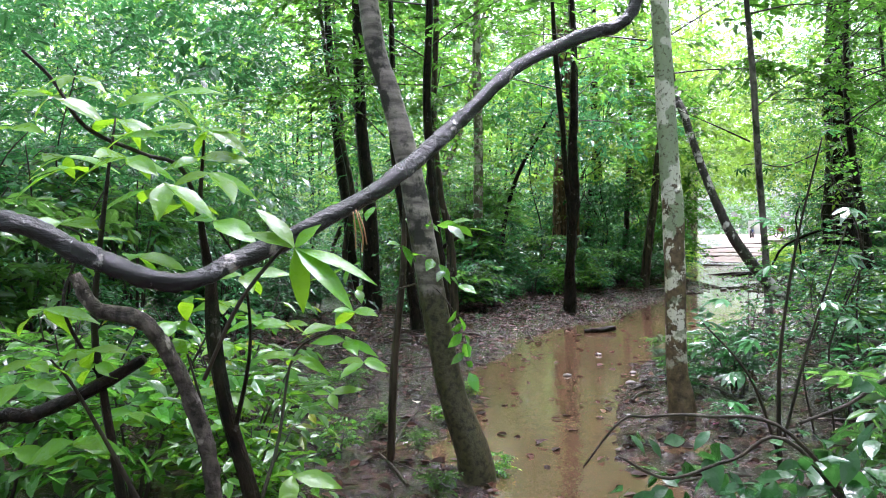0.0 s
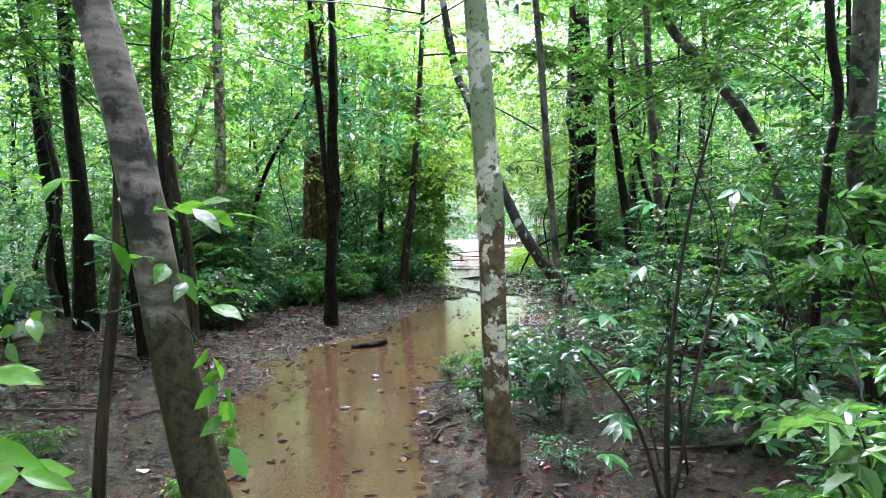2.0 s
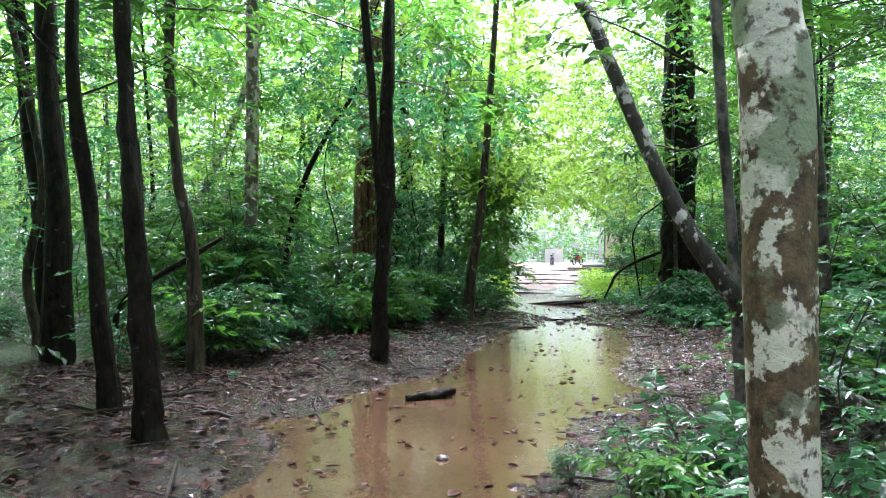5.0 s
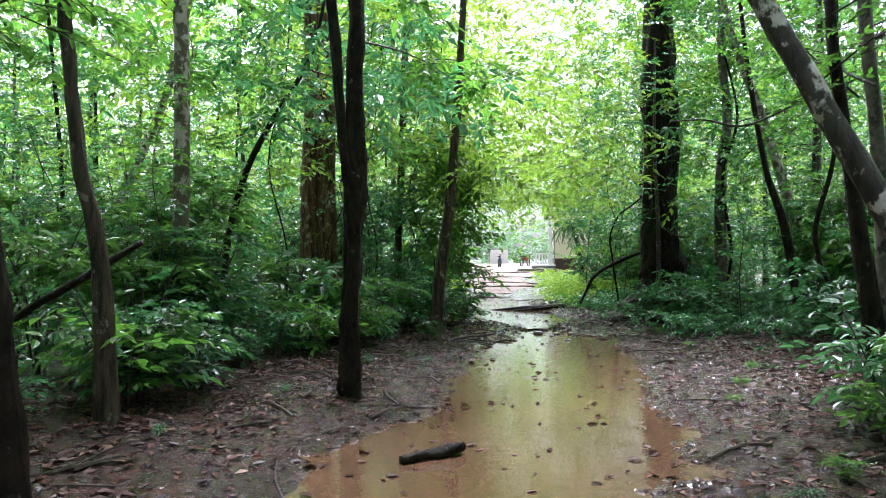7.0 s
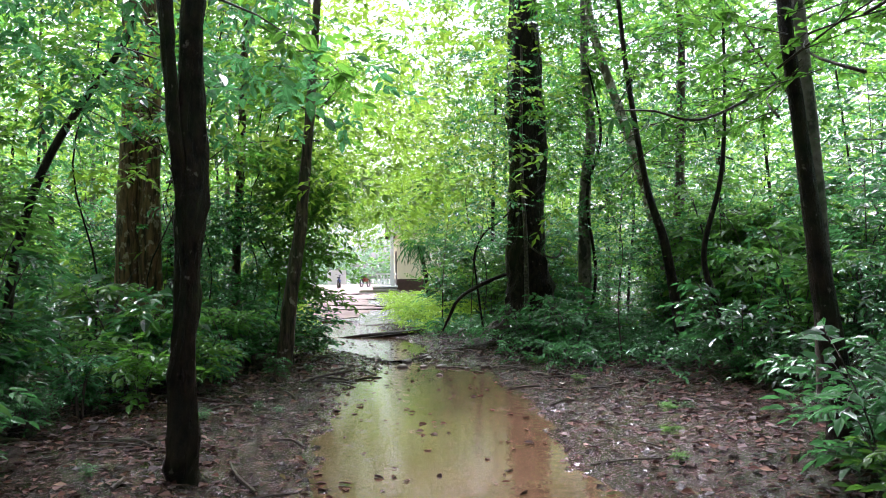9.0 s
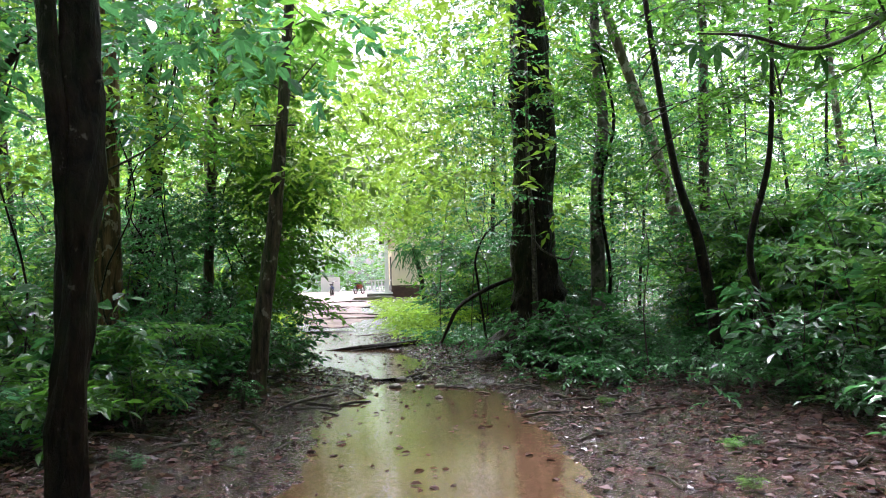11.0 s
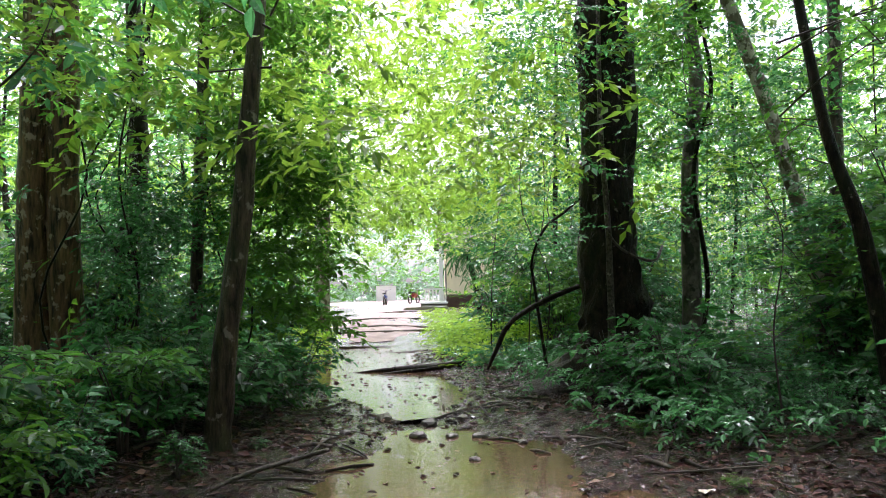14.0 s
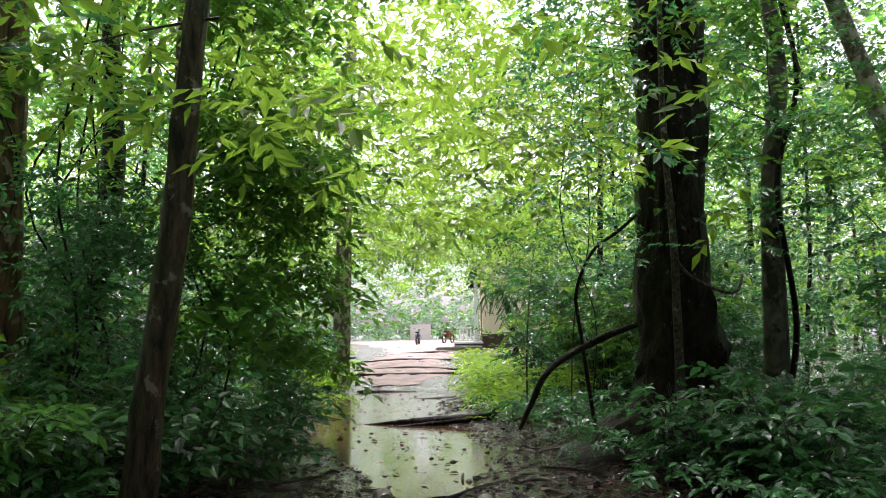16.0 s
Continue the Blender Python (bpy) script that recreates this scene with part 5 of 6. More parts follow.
WHORLS = [(-1.3, 3.13, 2.04), (-1.2, 3.12, 1.75), (-0.98, 3.11, 1.88), (-0.92, 3.05, 1.98), (-1.0, 3.0, 1.69), (-1.42, 3.1, 1.55), (-1.55, 3.2, 1.9), (-1.6, 3.2, 2.15), (-1.15, 2.9, 1.5), (-0.8, 2.7, 1.62), (-1.35, 2.75, 1.62), (-0.75, 2.9, 1.42), (-1.5, 2.9, 1.3), (-1.1, 3.3, 1.3), (-1.45, 3.05, 2.2), (-1.2, 2.95, 1.95), (-1.05, 2.95, 2.1), (-1.12, 2.75, 1.85), (-1.3, 2.65, 1.8), (-0.95, 2.65, 1.75), (-1.5, 2.7, 1.95), (-0.85, 2.85, 1.8)]
rows = []
for x, y, z in WHORLS:
    turn = pl.uniform(0, 6.28)
    for k in range(int(pl.integers(3, 6))):
        a, ln = turn + k * 1.35 + pl.normal(0, 0.2), pl.uniform(0.15, 0.25)
        rows.append(((x, y, z), (x + ln * math.cos(a), y + 0.7 * ln * math.sin(a), z + ln * pl.uniform(-0.45, 0.2)), ln * pl.uniform(0.34, 0.46)))
broad_leaves("broadleaf_bush", "wet bush of large bright green leaves on dark stems",
             [[(-0.75, 3.27, 0.05, 0.042), (-0.81, 3.27, 0.41, 0.036), (-0.93, 3.28, 0.84, 0.036), (-0.98, 3.29, 1.13, 0.031), (-0.99, 3.3, 1.37, 0.024), (-1.0, 3.2, 1.65, 0.012), (-0.95, 3.1, 1.95, 0.005)],
              [(-1.2, 2.98, 0.05, 0.022), (-1.25, 2.98, 0.52, 0.02), (-1.32, 2.99, 0.95, 0.017), (-1.35, 2.99, 1.26, 0.013), (-1.3, 3.0, 1.75, 0.008), (-1.3, 3.1, 2.04, 0.004)],
              [(-0.99, 3.3, 1.4, 0.01), (-1.06, 3.21, 1.82, 0.009), (-1.24, 3.21, 1.91, 0.009), (-1.47, 3.21, 2.02, 0.01), (-1.61, 3.22, 2.22, 0.008), (-1.73, 3.22, 2.34, 0.007)],
              [(-0.9, 3.28, 0.7, 0.012), (-0.78, 3.1, 1.1, 0.008), (-0.75, 2.9, 1.42, 0.005), (-0.8, 2.7, 1.62, 0.004)],
              [(-1.32, 2.99, 1.0, 0.01), (-1.45, 2.95, 1.3, 0.007), (-1.42, 3.05, 1.55, 0.005), (-1.37, 2.75, 1.62, 0.004)]], BARK_DARK, rows, LEAF_YOUNG, 32)
LOW_WHORLS = [(-1.38, 2.59, 1.15), (-1.28, 2.79, 1.16), (-1.34, 2.78, 0.83), (-0.55, 2.78, 0.7), (-0.7, 3.6, 1.0), (-0.55, 3.7, 0.8), (-1.0, 3.5, 0.85), (-0.5, 3.5, 1.15), (-1.5, 3.6, 0.7), (-1.1, 3.9, 0.6), (-0.8, 3.3, 1.2), (-0.65, 3.2, 1.2), (-1.2, 3.4, 1.1)]
rows = []
for x, y, z in LOW_WHORLS + [(x + pl.normal(0, 0.16), y + pl.normal(0.1, 0.15), z + pl.normal(0, 0.1)) for x, y, z in LOW_WHORLS]:
    turn = pl.uniform(0, 6.28)
    for k in range(4):
        a, ln = turn + k * 1.57 + pl.normal(0, 0.25), pl.uniform(0.1, 0.2)
        rows.append(((x, y, z), (x + ln * math.cos(a), y + 0.8 * ln * math.sin(a), z + ln * pl.uniform(-0.4, 0.25)), ln * pl.uniform(0.36, 0.5)))
broad_leaves("young_bush", "young bush with wet pointed leaves in whorls", [[(-1.0, 2.9, 0.05, 0.014), (-1.1, 2.85, 0.5, 0.011), (-1.3, 2.75, 1.0, 0.007), (-1.35, 2.65, 1.15, 0.004)], [(-0.95, 2.95, 0.05, 0.012), (-0.7, 2.9, 0.4, 0.009), (-0.55, 2.8, 0.7, 0.005)], [(-0.9, 3.1, 0.05, 0.012), (-0.75, 3.4, 0.6, 0.009), (-0.7, 3.58, 1.0, 0.006), (-0.5, 3.52, 1.14, 0.004)], [(-1.05, 3.3, 0.05, 0.012), (-1.05, 3.45, 0.6, 0.008), (-1.15, 3.42, 1.1, 0.005)]], TWIG, rows, LEAF_YOUNG, 33)
limb([(-0.7, 2.58, 0.03, 0.03), (-0.77, 2.58, 0.66, 0.025), (-0.8, 2.58, 0.86, 0.025), (-0.87, 2.59, 1.07, 0.025), (-0.96, 2.59, 1.23, 0.027), (-1.02, 2.59, 1.29, 0.028), (-1.16, 2.59, 1.33, 0.023), (-1.24, 2.6, 1.44, 0.019)],
     DEAD, "dead_stem", "crooked bare grey stem broken off at the top", "dead branch", 12, 0.08, 0.15)
limb([(-2.3, 2.9, 0.06, 0.03), (-1.79, 2.95, 0.81, 0.028), (-1.57, 2.95, 0.89, 0.026), (-1.36, 2.96, 0.98, 0.024), (-1.15, 2.96, 1.1, 0.019)], BARK_DARK, "leaning_branch", "dark wet branch leaning into the bush", "branch", 10, 0.08, 0.1)

leafy_plant("trunk_sprout", "thin upright stem with fresh leaves beside the leaning trunk", [[(-0.37, 5.15, 0.03, 0.025), (-0.33, 5.16, 0.71, 0.024), (-0.27, 5.18, 1.31, 0.022), (-0.26, 5.19, 1.8, 0.012)], [(-0.3, 5.1, 1.2, 0.006), (-0.1, 4.85, 1.25, 0.005), (0.05, 4.76, 1.1, 0.004), (0.1, 4.75, 0.9, 0.003)]], BARK_BROWN,
            [(-0.35, 5.05, 1.72), (-0.25, 5.0, 1.66), (-0.3, 4.95, 1.5), (-0.5, 5.0, 1.38), (-0.1, 4.82, 1.42), (0.06, 4.76, 1.12), (0.09, 4.76, 0.98), (-0.5, 5.05, 1.25), (-0.15, 4.8, 1.6)],
            [(-0.6, -0.4, 0.2), (0.7, -0.4, 0.1), (0.4, -0.7, 0.0), (-0.8, -0.3, -0.1), (0.6, -0.5, -0.3), (0.4, -0.4, -0.6), (0.3, -0.3, -0.8), (-0.6, -0.5, -0.4), (0.9, -0.2, 0.2)], [0.9, 1.0, 0.9, 0.85, 0.9, 0.8, 0.85, 0.8, 1.0], BIG_SPRAY, LEAF_BRIGHT, 34)

RIGHT_LEAVES = [(0.43, 1.86, 1.08), (0.99, 1.79, 1.17), (0.72, 1.62, 1.1), (0.66, 1.79, 1.1), (0.57, 1.79, 1.06), (0.88, 1.69, 1.11), (0.7, 1.6, 1.03), (0.5, 1.69, 0.98), (1.06, 2.0, 1.2), (1.2, 2.0, 0.95), (0.85, 1.9, 1.0)]
RIGHT_LEAVES += [(1.0 + pl.normal(0, 0.2), 1.85 + pl.normal(0, 0.14), 0.9 + pl.normal(0, 0.11)) for _ in range(55)]
leafy_plant("twiggy_bush", "leaning wet bush with bare twigs and dark leaves",
            [[(1.3, 1.9, 0.05, 0.014), (1.1, 1.88, 0.7, 0.009), (0.83, 1.84, 1.08, 0.005), (0.62, 1.84, 1.13, 0.004), (0.49, 1.84, 1.13, 0.0035), (0.42, 1.84, 1.12, 0.003), (0.33, 1.84, 1.01, 0.0025)],
             [(1.15, 1.8, 0.6, 0.008), (0.78, 1.69, 1.09, 0.005), (0.63, 1.69, 1.07, 0.004), (0.49, 1.69, 1.03, 0.0035), (0.38, 1.69, 1.08, 0.0025)],
             [(1.5, 2.0, 0.05, 0.02), (1.4, 2.0, 0.8, 0.016), (1.24, 2.0, 1.2, 0.009), (1.14, 2.0, 1.18, 0.007), (1.05, 2.0, 1.12, 0.005), (0.92, 2.0, 1.07, 0.004)]], TWIG,
            RIGHT_LEAVES, [(pl.normal(-0.2, 0.7), pl.normal(-0.2, 0.5), pl.uniform(-0.3, 0.25)) for _ in RIGHT_LEAVES], [pl.uniform(0.4, 0.7) for _ in RIGHT_LEAVES], BIG_SPRAY, LEAF_DARK, 35)
WAY_LEAVES = [(1.45, 4.5, 1.05), (1.7, 4.5, 1.15), (2.2, 4.5, 2.1), (1.9, 4.6, 0.9), (2.1, 4.8, 1.35), (2.35, 4.6, 1.4), (1.8, 4.7, 0.7), (1.65, 4.4, 0.75), (2.4, 4.5, 1.05), (2.1, 4.4, 1.15), (2.0, 4.6, 1.6), (2.5, 4.8, 1.7), (1.7, 4.8, 0.5), (2.2, 4.3, 0.6)]
leafy_plant("wayside_bush", "wet green bush with spreading shoots beside the path",
            [[(2.0, 4.6, 0.1, 0.016), (2.0, 4.6, 0.8, 0.012), (2.1, 4.6, 1.5, 0.008), (2.2, 4.5, 2.1, 0.004)], [(2.0, 4.6, 0.2, 0.01), (1.8, 4.55, 0.7, 0.008), (1.5, 4.5, 1.04, 0.004)], [(2.02, 4.6, 0.3, 0.01), (2.2, 4.65, 0.9, 0.008), (2.45, 4.7, 1.6, 0.004)]], TWIG,
            WAY_LEAVES, [(pl.normal(-0.1, 0.7), pl.normal(-0.3, 0.5), pl.uniform(-0.2, 0.3)) for _ in WAY_LEAVES], [pl.uniform(0.7, 1.0) for _ in WAY_LEAVES], HAND, LEAF_UNDER, 37)

for k, (x, y, kind, size) in enumerate([(2.45, 3.9, 1, 0.6), (3.0, 4.4, 0, 0.7), (3.5, 4.2, 3, 0.55), (2.6, 3.1, 3, 0.5), (4.6, 5.6, 3, 0.8), (5.6, 5.2, 2, 1.0), (5.2, 6.4, 1, 0.9), (6.2, 6.8, 3, 1.0), (4.9, 7.4, 0, 0.7), (6.4, 8.8, 4, 0.8), (5.0, 9.8, 1, 0.7)]):
    set_bush(kind, x, y, size, 1.3 + 2.3 * k)

bright_shrub = shrub_variant(76, 0.95, 45, SPRAY_LOW, LEAF_BRIGHT, 1.05, "fresh bright green shrub with wet leaves")
for k, (x, y, sc) in enumerate([(-1.7, 4.2, 1.1), (-1.2, 4.5, 0.9), (-2.3, 4.8, 1.2), (-1.5, 5.2, 1.0), (-2.2, 3.7, 1.2), (-1.0, 3.9, 0.7), (-2.8, 5.6, 1.2), (-1.9, 6.2, 0.9), (-1.3, 6.6, 0.5), (-0.75, 5.4, 0.35), (-0.5, 6.0, 0.28), (0.0, 6.3, 0.22), (-0.9, 7.2, 0.35), (0.25, 7.4, 0.2), (-0.2, 5.6, 0.2), (0.32, 5.0, 0.22), (-0.05, 4.6, 0.22)]):
    m = Matrix.Translation(on_ground(x, y)) @ Matrix.Rotation(2.3 * k, 4, 'Z') @ Matrix.Scale(sc, 4)
    if k:
        copy_thing(bright_shrub if k % 2 else shrubs[3], m)
    else:
        bright_shrub.matrix_basis = m

# slender plants beside the pale trunk
for k, (x, y, s) in enumerate([(2.84, 5.6, 0.95), (2.79, 5.81, 0.8), (3.49, 5.51, 1.0), (2.74, 7.08, 0.7), (3.91, 7.25, 1.0), (3.45, 7.04, 0.8), (3.0, 7.52, 0.7), (4.53, 8.77, 1.0)]):
    copy_thing(saplings[2 if k % 2 else 4], Matrix.Translation(on_ground(x, y)) @ Matrix.Rotation(1.3 * k, 4, 'Z') @ Matrix.Scale(s * 0.62, 4))
for k, (x, y, s) in enumerate([(2.75, 8.6, 0.5), (2.95, 8.3, 0.55), (3.2, 8.2, 0.6), (2.25, 7.3, 0.5), (2.68, 7.23, 0.6), (2.25, 6.05, 0.5), (3.3, 6.3, 0.7), (3.7, 5.9, 0.8)]):
    copy_thing(shrubs[k % 3], Matrix.Translation(on_ground(x, y)) @ Matrix.Rotation(2.1 * k, 4, 'Z') @ Matrix.Scale(s, 4))

for k, (x, y, s) in enumerate([(4.67, 20.5, 1.0), (3.4, 18.3, 0.9), (3.9, 19.6, 1.1), (5.0, 21.0, 1.0), (5.6, 21.3, 0.9), (2.6, 17.4, 1.0), (4.4, 21.4, 1.2), (6.1, 21.7, 0.9), (6.7, 22.6, 0.9), (3.2, 19.4, 1.2)]):
    copy_thing(shrubs[(1, 3, 0, 4)[k % 4]], Matrix.Translation(on_ground(x, y)) @ Matrix.Rotation(2.1 * k, 4, 'Z') @ Matrix.Scale(s, 4))

er = np.random.default_rng(91)
for k in range(28):
    y = 13.1 + 10.4 * k / 27
    x = float(np.interp(y, LEFT_Y, LEFT_X)) - er.uniform(0.0, 1.3) + (0.2 if y > 13.8 else -0.6)
    copy_thing(shrubs[k % 5], Matrix.Translation(on_ground(x, y)) @ Matrix.Rotation(2.1 * k, 4, 'Z') @ Matrix.Scale(er.uniform(0.75, 1.3), 4))
for k, (x, y, s) in enumerate([(5.5, 10.9, 0.7), (5.9, 11.2, 0.9), (6.3, 11.5, 1.0), (6.7, 11.0, 0.9), (6.1, 10.5, 0.9), (5.6, 10.2, 0.7)]):
    copy_thing(shrubs[(3, 1, 0)[k % 3]], Matrix.Translation(on_ground(x, y)) @ Matrix.Rotation(1.7 * k, 4, 'Z') @ Matrix.Scale(s, 4))

leafy_plant("overhead_twig", "leafy twig hanging into the path from above", [[(6.2, 12.1, 2.9, 0.014), (5.39, 12.14, 2.55, 0.01), (5.05, 12.3, 2.6, 0.008), (4.75, 12.35, 2.58, 0.004)]], TWIG,
            [(4.72, 12.33, 2.57), (4.8, 12.3, 2.57), (4.93, 12.25, 2.58), (5.1, 12.25, 2.57), (5.3, 12.15, 2.55)], [(-0.5, -0.2, -0.9), (-0.2, -0.4, -1), (0.1, -0.3, -1), (0.3, 0.2, -0.8), (0.5, -0.3, -0.6)], [0.6, 0.6, 0.6, 0.55, 0.6], BIG_HAND, LEAF_DARK, 36)


# ---- logs, roots, vines, stones ----
limb([(2.16, 11.87, 0.02, 0.034), (2.3, 11.9, 0.035, 0.038), (2.45, 11.92, 0.035, 0.036), (2.58, 11.95, 0.05, 0.04), (2.66, 11.98, 0.055, 0.03)], BARK_DARK, "floating_log", "short black log lying in the puddle", "log", 12, 0.1, 0.2)
limb([(9.05, 26.65, -0.02, 0.025), (9.4, 26.5, 0.02, 0.035), (9.78, 26.3, 0.04, 0.05), (10.45, 25.95, 0.07, 0.075), (11.0, 25.7, 0.1, 0.08)], BARK_DARK, "surface_root", "dark root reaching across the puddle", "root", 10, 0.1, 0.15)
limb([(9.4, 26.1, -0.01, 0.02), (9.9, 25.95, 0.03, 0.03), (10.5, 25.7, 0.08, 0.05)], BARK_DARK, "surface_root", "thin dark root lying beside a thicker one", "root", 8, 0.1, 0.1)
limb([(4.8, 18.25, 0.13, 0.016), (5.15, 18.6, 0.13, 0.018), (5.5, 18.88, 0.12, 0.02), (6.02, 19.3, 0.09, 0.022)], DEAD, "fallen_stick", "pale fallen stick on the muddy bank", "stick", 8, 0.08)
limb([(4.5, 8.85, 0.14, 0.032), (4.62, 8.81, 0.27, 0.032), (5.09, 8.66, 0.4, 0.027), (5.43, 8.56, 0.56, 0.02), (6.0, 8.4, 0.62, 0.012)], BARK_DARK, "fallen_branch", "dark fallen branch lying among bushes", "branch", 8, 0.1, 0.1)
limb([(-0.8, 14.3, 0.2, 0.035), (-0.65, 14.23, 0.85, 0.035), (0.01, 14.0, 1.3, 0.035), (0.44, 13.85, 1.57, 0.022)], BARK_DARK, "leaning_branch", "dark broken branch propped in the bushes", "branch", 8, 0.08)
limb([(10.44, 20.6, 0.2, 0.05), (10.42, 20.66, 0.89, 0.05), (10.37, 20.6, 2.33, 0.042), (10.32, 20.62, 3.76, 0.035), (10.35, 20.6, 6, 0.02)], DEAD, "climbing_stem", "pale dead climber stem against the great trunk", "vine", 8, 0.08)
limb([(10.32, 20.55, 2.2, 0.018), (10.48, 20.5, 2.01, 0.018), (10.71, 20.4, 1.87, 0.018), (10.97, 20.38, 1.85, 0.018), (11.3, 20.6, 2.05, 0.016)], DEAD, "looped_vine", "thin pale vine looped round the great trunk", "vine", 8, 0.05)
limb([(9.22, 21.88, 0.4, 0.02), (9.36, 21.8, 0.74, 0.032), (9.48, 21.78, 0.96, 0.036), (9.67, 21.72, 1.14, 0.038), (10.01, 21.65, 1.32, 0.038), (10.39, 21.55, 1.47, 0.036), (10.66, 21.35, 1.58, 0.04)], BARK_DARK, "drooping_bough", "dark mossy bough drooping from the great trunk", "bough", 10, 0.08, 0.1)
limb([(10.2, 21.8, 0.1, 0.024), (9.91, 21.66, 1.44, 0.022), (9.86, 21.65, 1.91, 0.022), (10.02, 21.54, 2.35, 0.02), (10.27, 21.39, 2.58, 0.018), (10.6, 21.2, 2.9, 0.015)], BARK_DARK, "climbing_stem", "twisted dark climber beside the great trunk", "vine", 8, 0.08)
vr = np.random.default_rng(55)
for k in range(6):
    x, y = vr.uniform(11.5, 15.5), vr.uniform(22.5, 27)
    if margin(x, y) < 0.3:
        x += 1.6
    g, a = float(height(x, y)), vr.normal(0, 0.3)
    limb([(x, y, g - 0.02, 0.012), (x + a, y, g + 1.6, 0.012), (x + vr.normal(0, 0.3), y, g + 3.2, 0.011), (x + a * 2, y, g + 6.5, 0.01)], TWIG, "hanging_vine", "thin dark vine hanging straight to the ground", "vine", 5, 0.05, 0, 4)
for k in range(9):
    x, y = vr.uniform(3.6, 6.4), vr.uniform(19, 25)
    if margin(x, y) < 0.3:
        x -= 1.3
    g, a = float(height(x, y)), vr.normal(0, 0.25)
    limb([(x, y, g - 0.02, 0.016), (x + a, y, g + 1.4, 0.015), (x + vr.normal(0, 0.25), y, g + 2.9, 0.014), (x + a, y, g + 4.5, 0.014), (x + a * 2, y, g + 7, 0.012)], BARK_DARK, "hanging_vine", "black wet vine hanging among the trunks", "vine", 5, 0.08, 0, 4)
for k, (x0, y0, x1, y1, r0) in enumerate([(12.0, 36.7, 15.9, 35.9, 0.05), (11.2, 33.6, 12.6, 33.0, 0.05), (10.9, 31.0, 12.6, 30.6, 0.05), (12.7, 38.4, 16.2, 37.2, 0.05), (13.6, 41.0, 17.0, 40.2, 0.06), (17.5, 46.2, 20.6, 45.0, 0.08)]):
    zz = lambda x, y: float(height(x, y))
    xm, ym = (x0 + x1) / 2, (y0 + y1) / 2 + 0.15
    limb([(x0, y0, zz(x0, y0) - 0.01, r0 * 0.6), (xm, ym, zz(xm, ym) + 0.02, r0), (x1, y1, zz(x1, y1) + 0.01, r0 * 0.8)], BARK_BROWN, "surface_root", "brown root crossing the worn path like a step", "root", 8, 0.12, 0.1)


# sticks, bark and seedlings strewn along the banks
sr = np.random.default_rng(131)
for x0, x1, y0, y1, n in [(6.4, 8.9, 18.4, 22.2, 16), (4.6, 6.4, 17.2, 19.8, 7), (-0.9, 1.6, 10.2, 14.2, 9), (7.4, 9.2, 14.2, 17.6, 6)]:
    for k in range(n):
        x, y, a, ln, rad = sr.uniform(x0, x1), sr.uniform(y0, y1), sr.uniform(0, 3.14), sr.uniform(0.2, 0.6), sr.uniform(0.008, 0.019)
        if shore(x, y) < -0.12:
            continue
        dx, dy, bend = math.cos(a) * ln / 2, math.sin(a) * ln / 2, sr.normal(0, 0.06)
        top = lambda u, w: max(0.0, float(height(u, w))) + 0.4 * rad
        limb([(x - dx, y - dy, top(x - dx, y - dy), rad * 0.8), (x - dy * bend * 4, y + dx * bend * 4, top(x, y) + 0.015, rad), (x + dx * 0.6, y + dy * 0.6, top(x + dx * 0.6, y + dy * 0.6), rad * 0.85), (x + dx, y + dy, top(x + dx, y + dy), rad * 0.45)],
             BARK_BROWN if k % 3 else BARK_DARK, "fallen_stick", "short broken stick sunk in the wet mud", "stick", 7, 0.14, 0.2, 4)
for k in range(20):
    y = sr.uniform(8.5, 21)
    side = 1 if k % 3 else -1
    edge = float(np.interp(y, POND_Y, POND_R if side > 0 else POND_L))
    x = edge + side * sr.uniform(0.7, 2.6)
    if margin(x, y) < 0.1:
        copy_thing(shrubs[(0, 3, 4)[k % 3]], Matrix.Translation(on_ground(x, y)) @ Matrix.Rotation(1.7 * k, 4, 'Z') @ Matrix.Scale(sr.uniform(0.12, 0.22), 4))


def stone(x, y, s, label):
    bm = bmesh.new()
    bmesh.ops.create_icosphere(bm, subdivisions=2, radius=1)
    r = random.Random(int(x * 100))
    for v in bm.verts:
        v.co *= 1 + 0.3 * noise.noise(v.co * 1.7 + Vector((x, y, 0)))
        v.co = Vector((v.co.x * s, v.co.y * s * 0.75, v.co.z * s * 0.45))
    me = bpy.data.meshes.new("stone")
    bm.to_mesh(me)
    bm.free()
    me.materials.append(STONE)
    ob = tagged(new("stone", me), label, "stone")
    ob.matrix_basis = pose(x, y, max(0, float(height(x, y))) + s * 0.12, 0, 0, r.uniform(0, 360))


for x, y, s in [(7.19, 19.87, 0.11), (7.34, 21.11, 0.13), (8.0, 20.38, 0.1), (7.48, 19.67, 0.08), (7.71, 19.5, 0.09), (7.36, 20.84, 0.07), (7.63, 20.5, 0.12), (7.12, 18.58, 0.06), (8.3, 21.0, 0.08), (7.9, 19.0, 0.07), (6.6, 20.4, 0.07), (6.2, 19.9, 0.06)]:
    stone(x, y, s, "dark wet stone in the mud between puddles")
for x, y, s in [(1.94, 9.73, 0.055), (2.07, 8.47, 0.045), (1.33, 8.35, 0.05), (1.9, 7.9, 0.06)]:
    stone(x, y, s, "small dark clod standing out of the puddle")


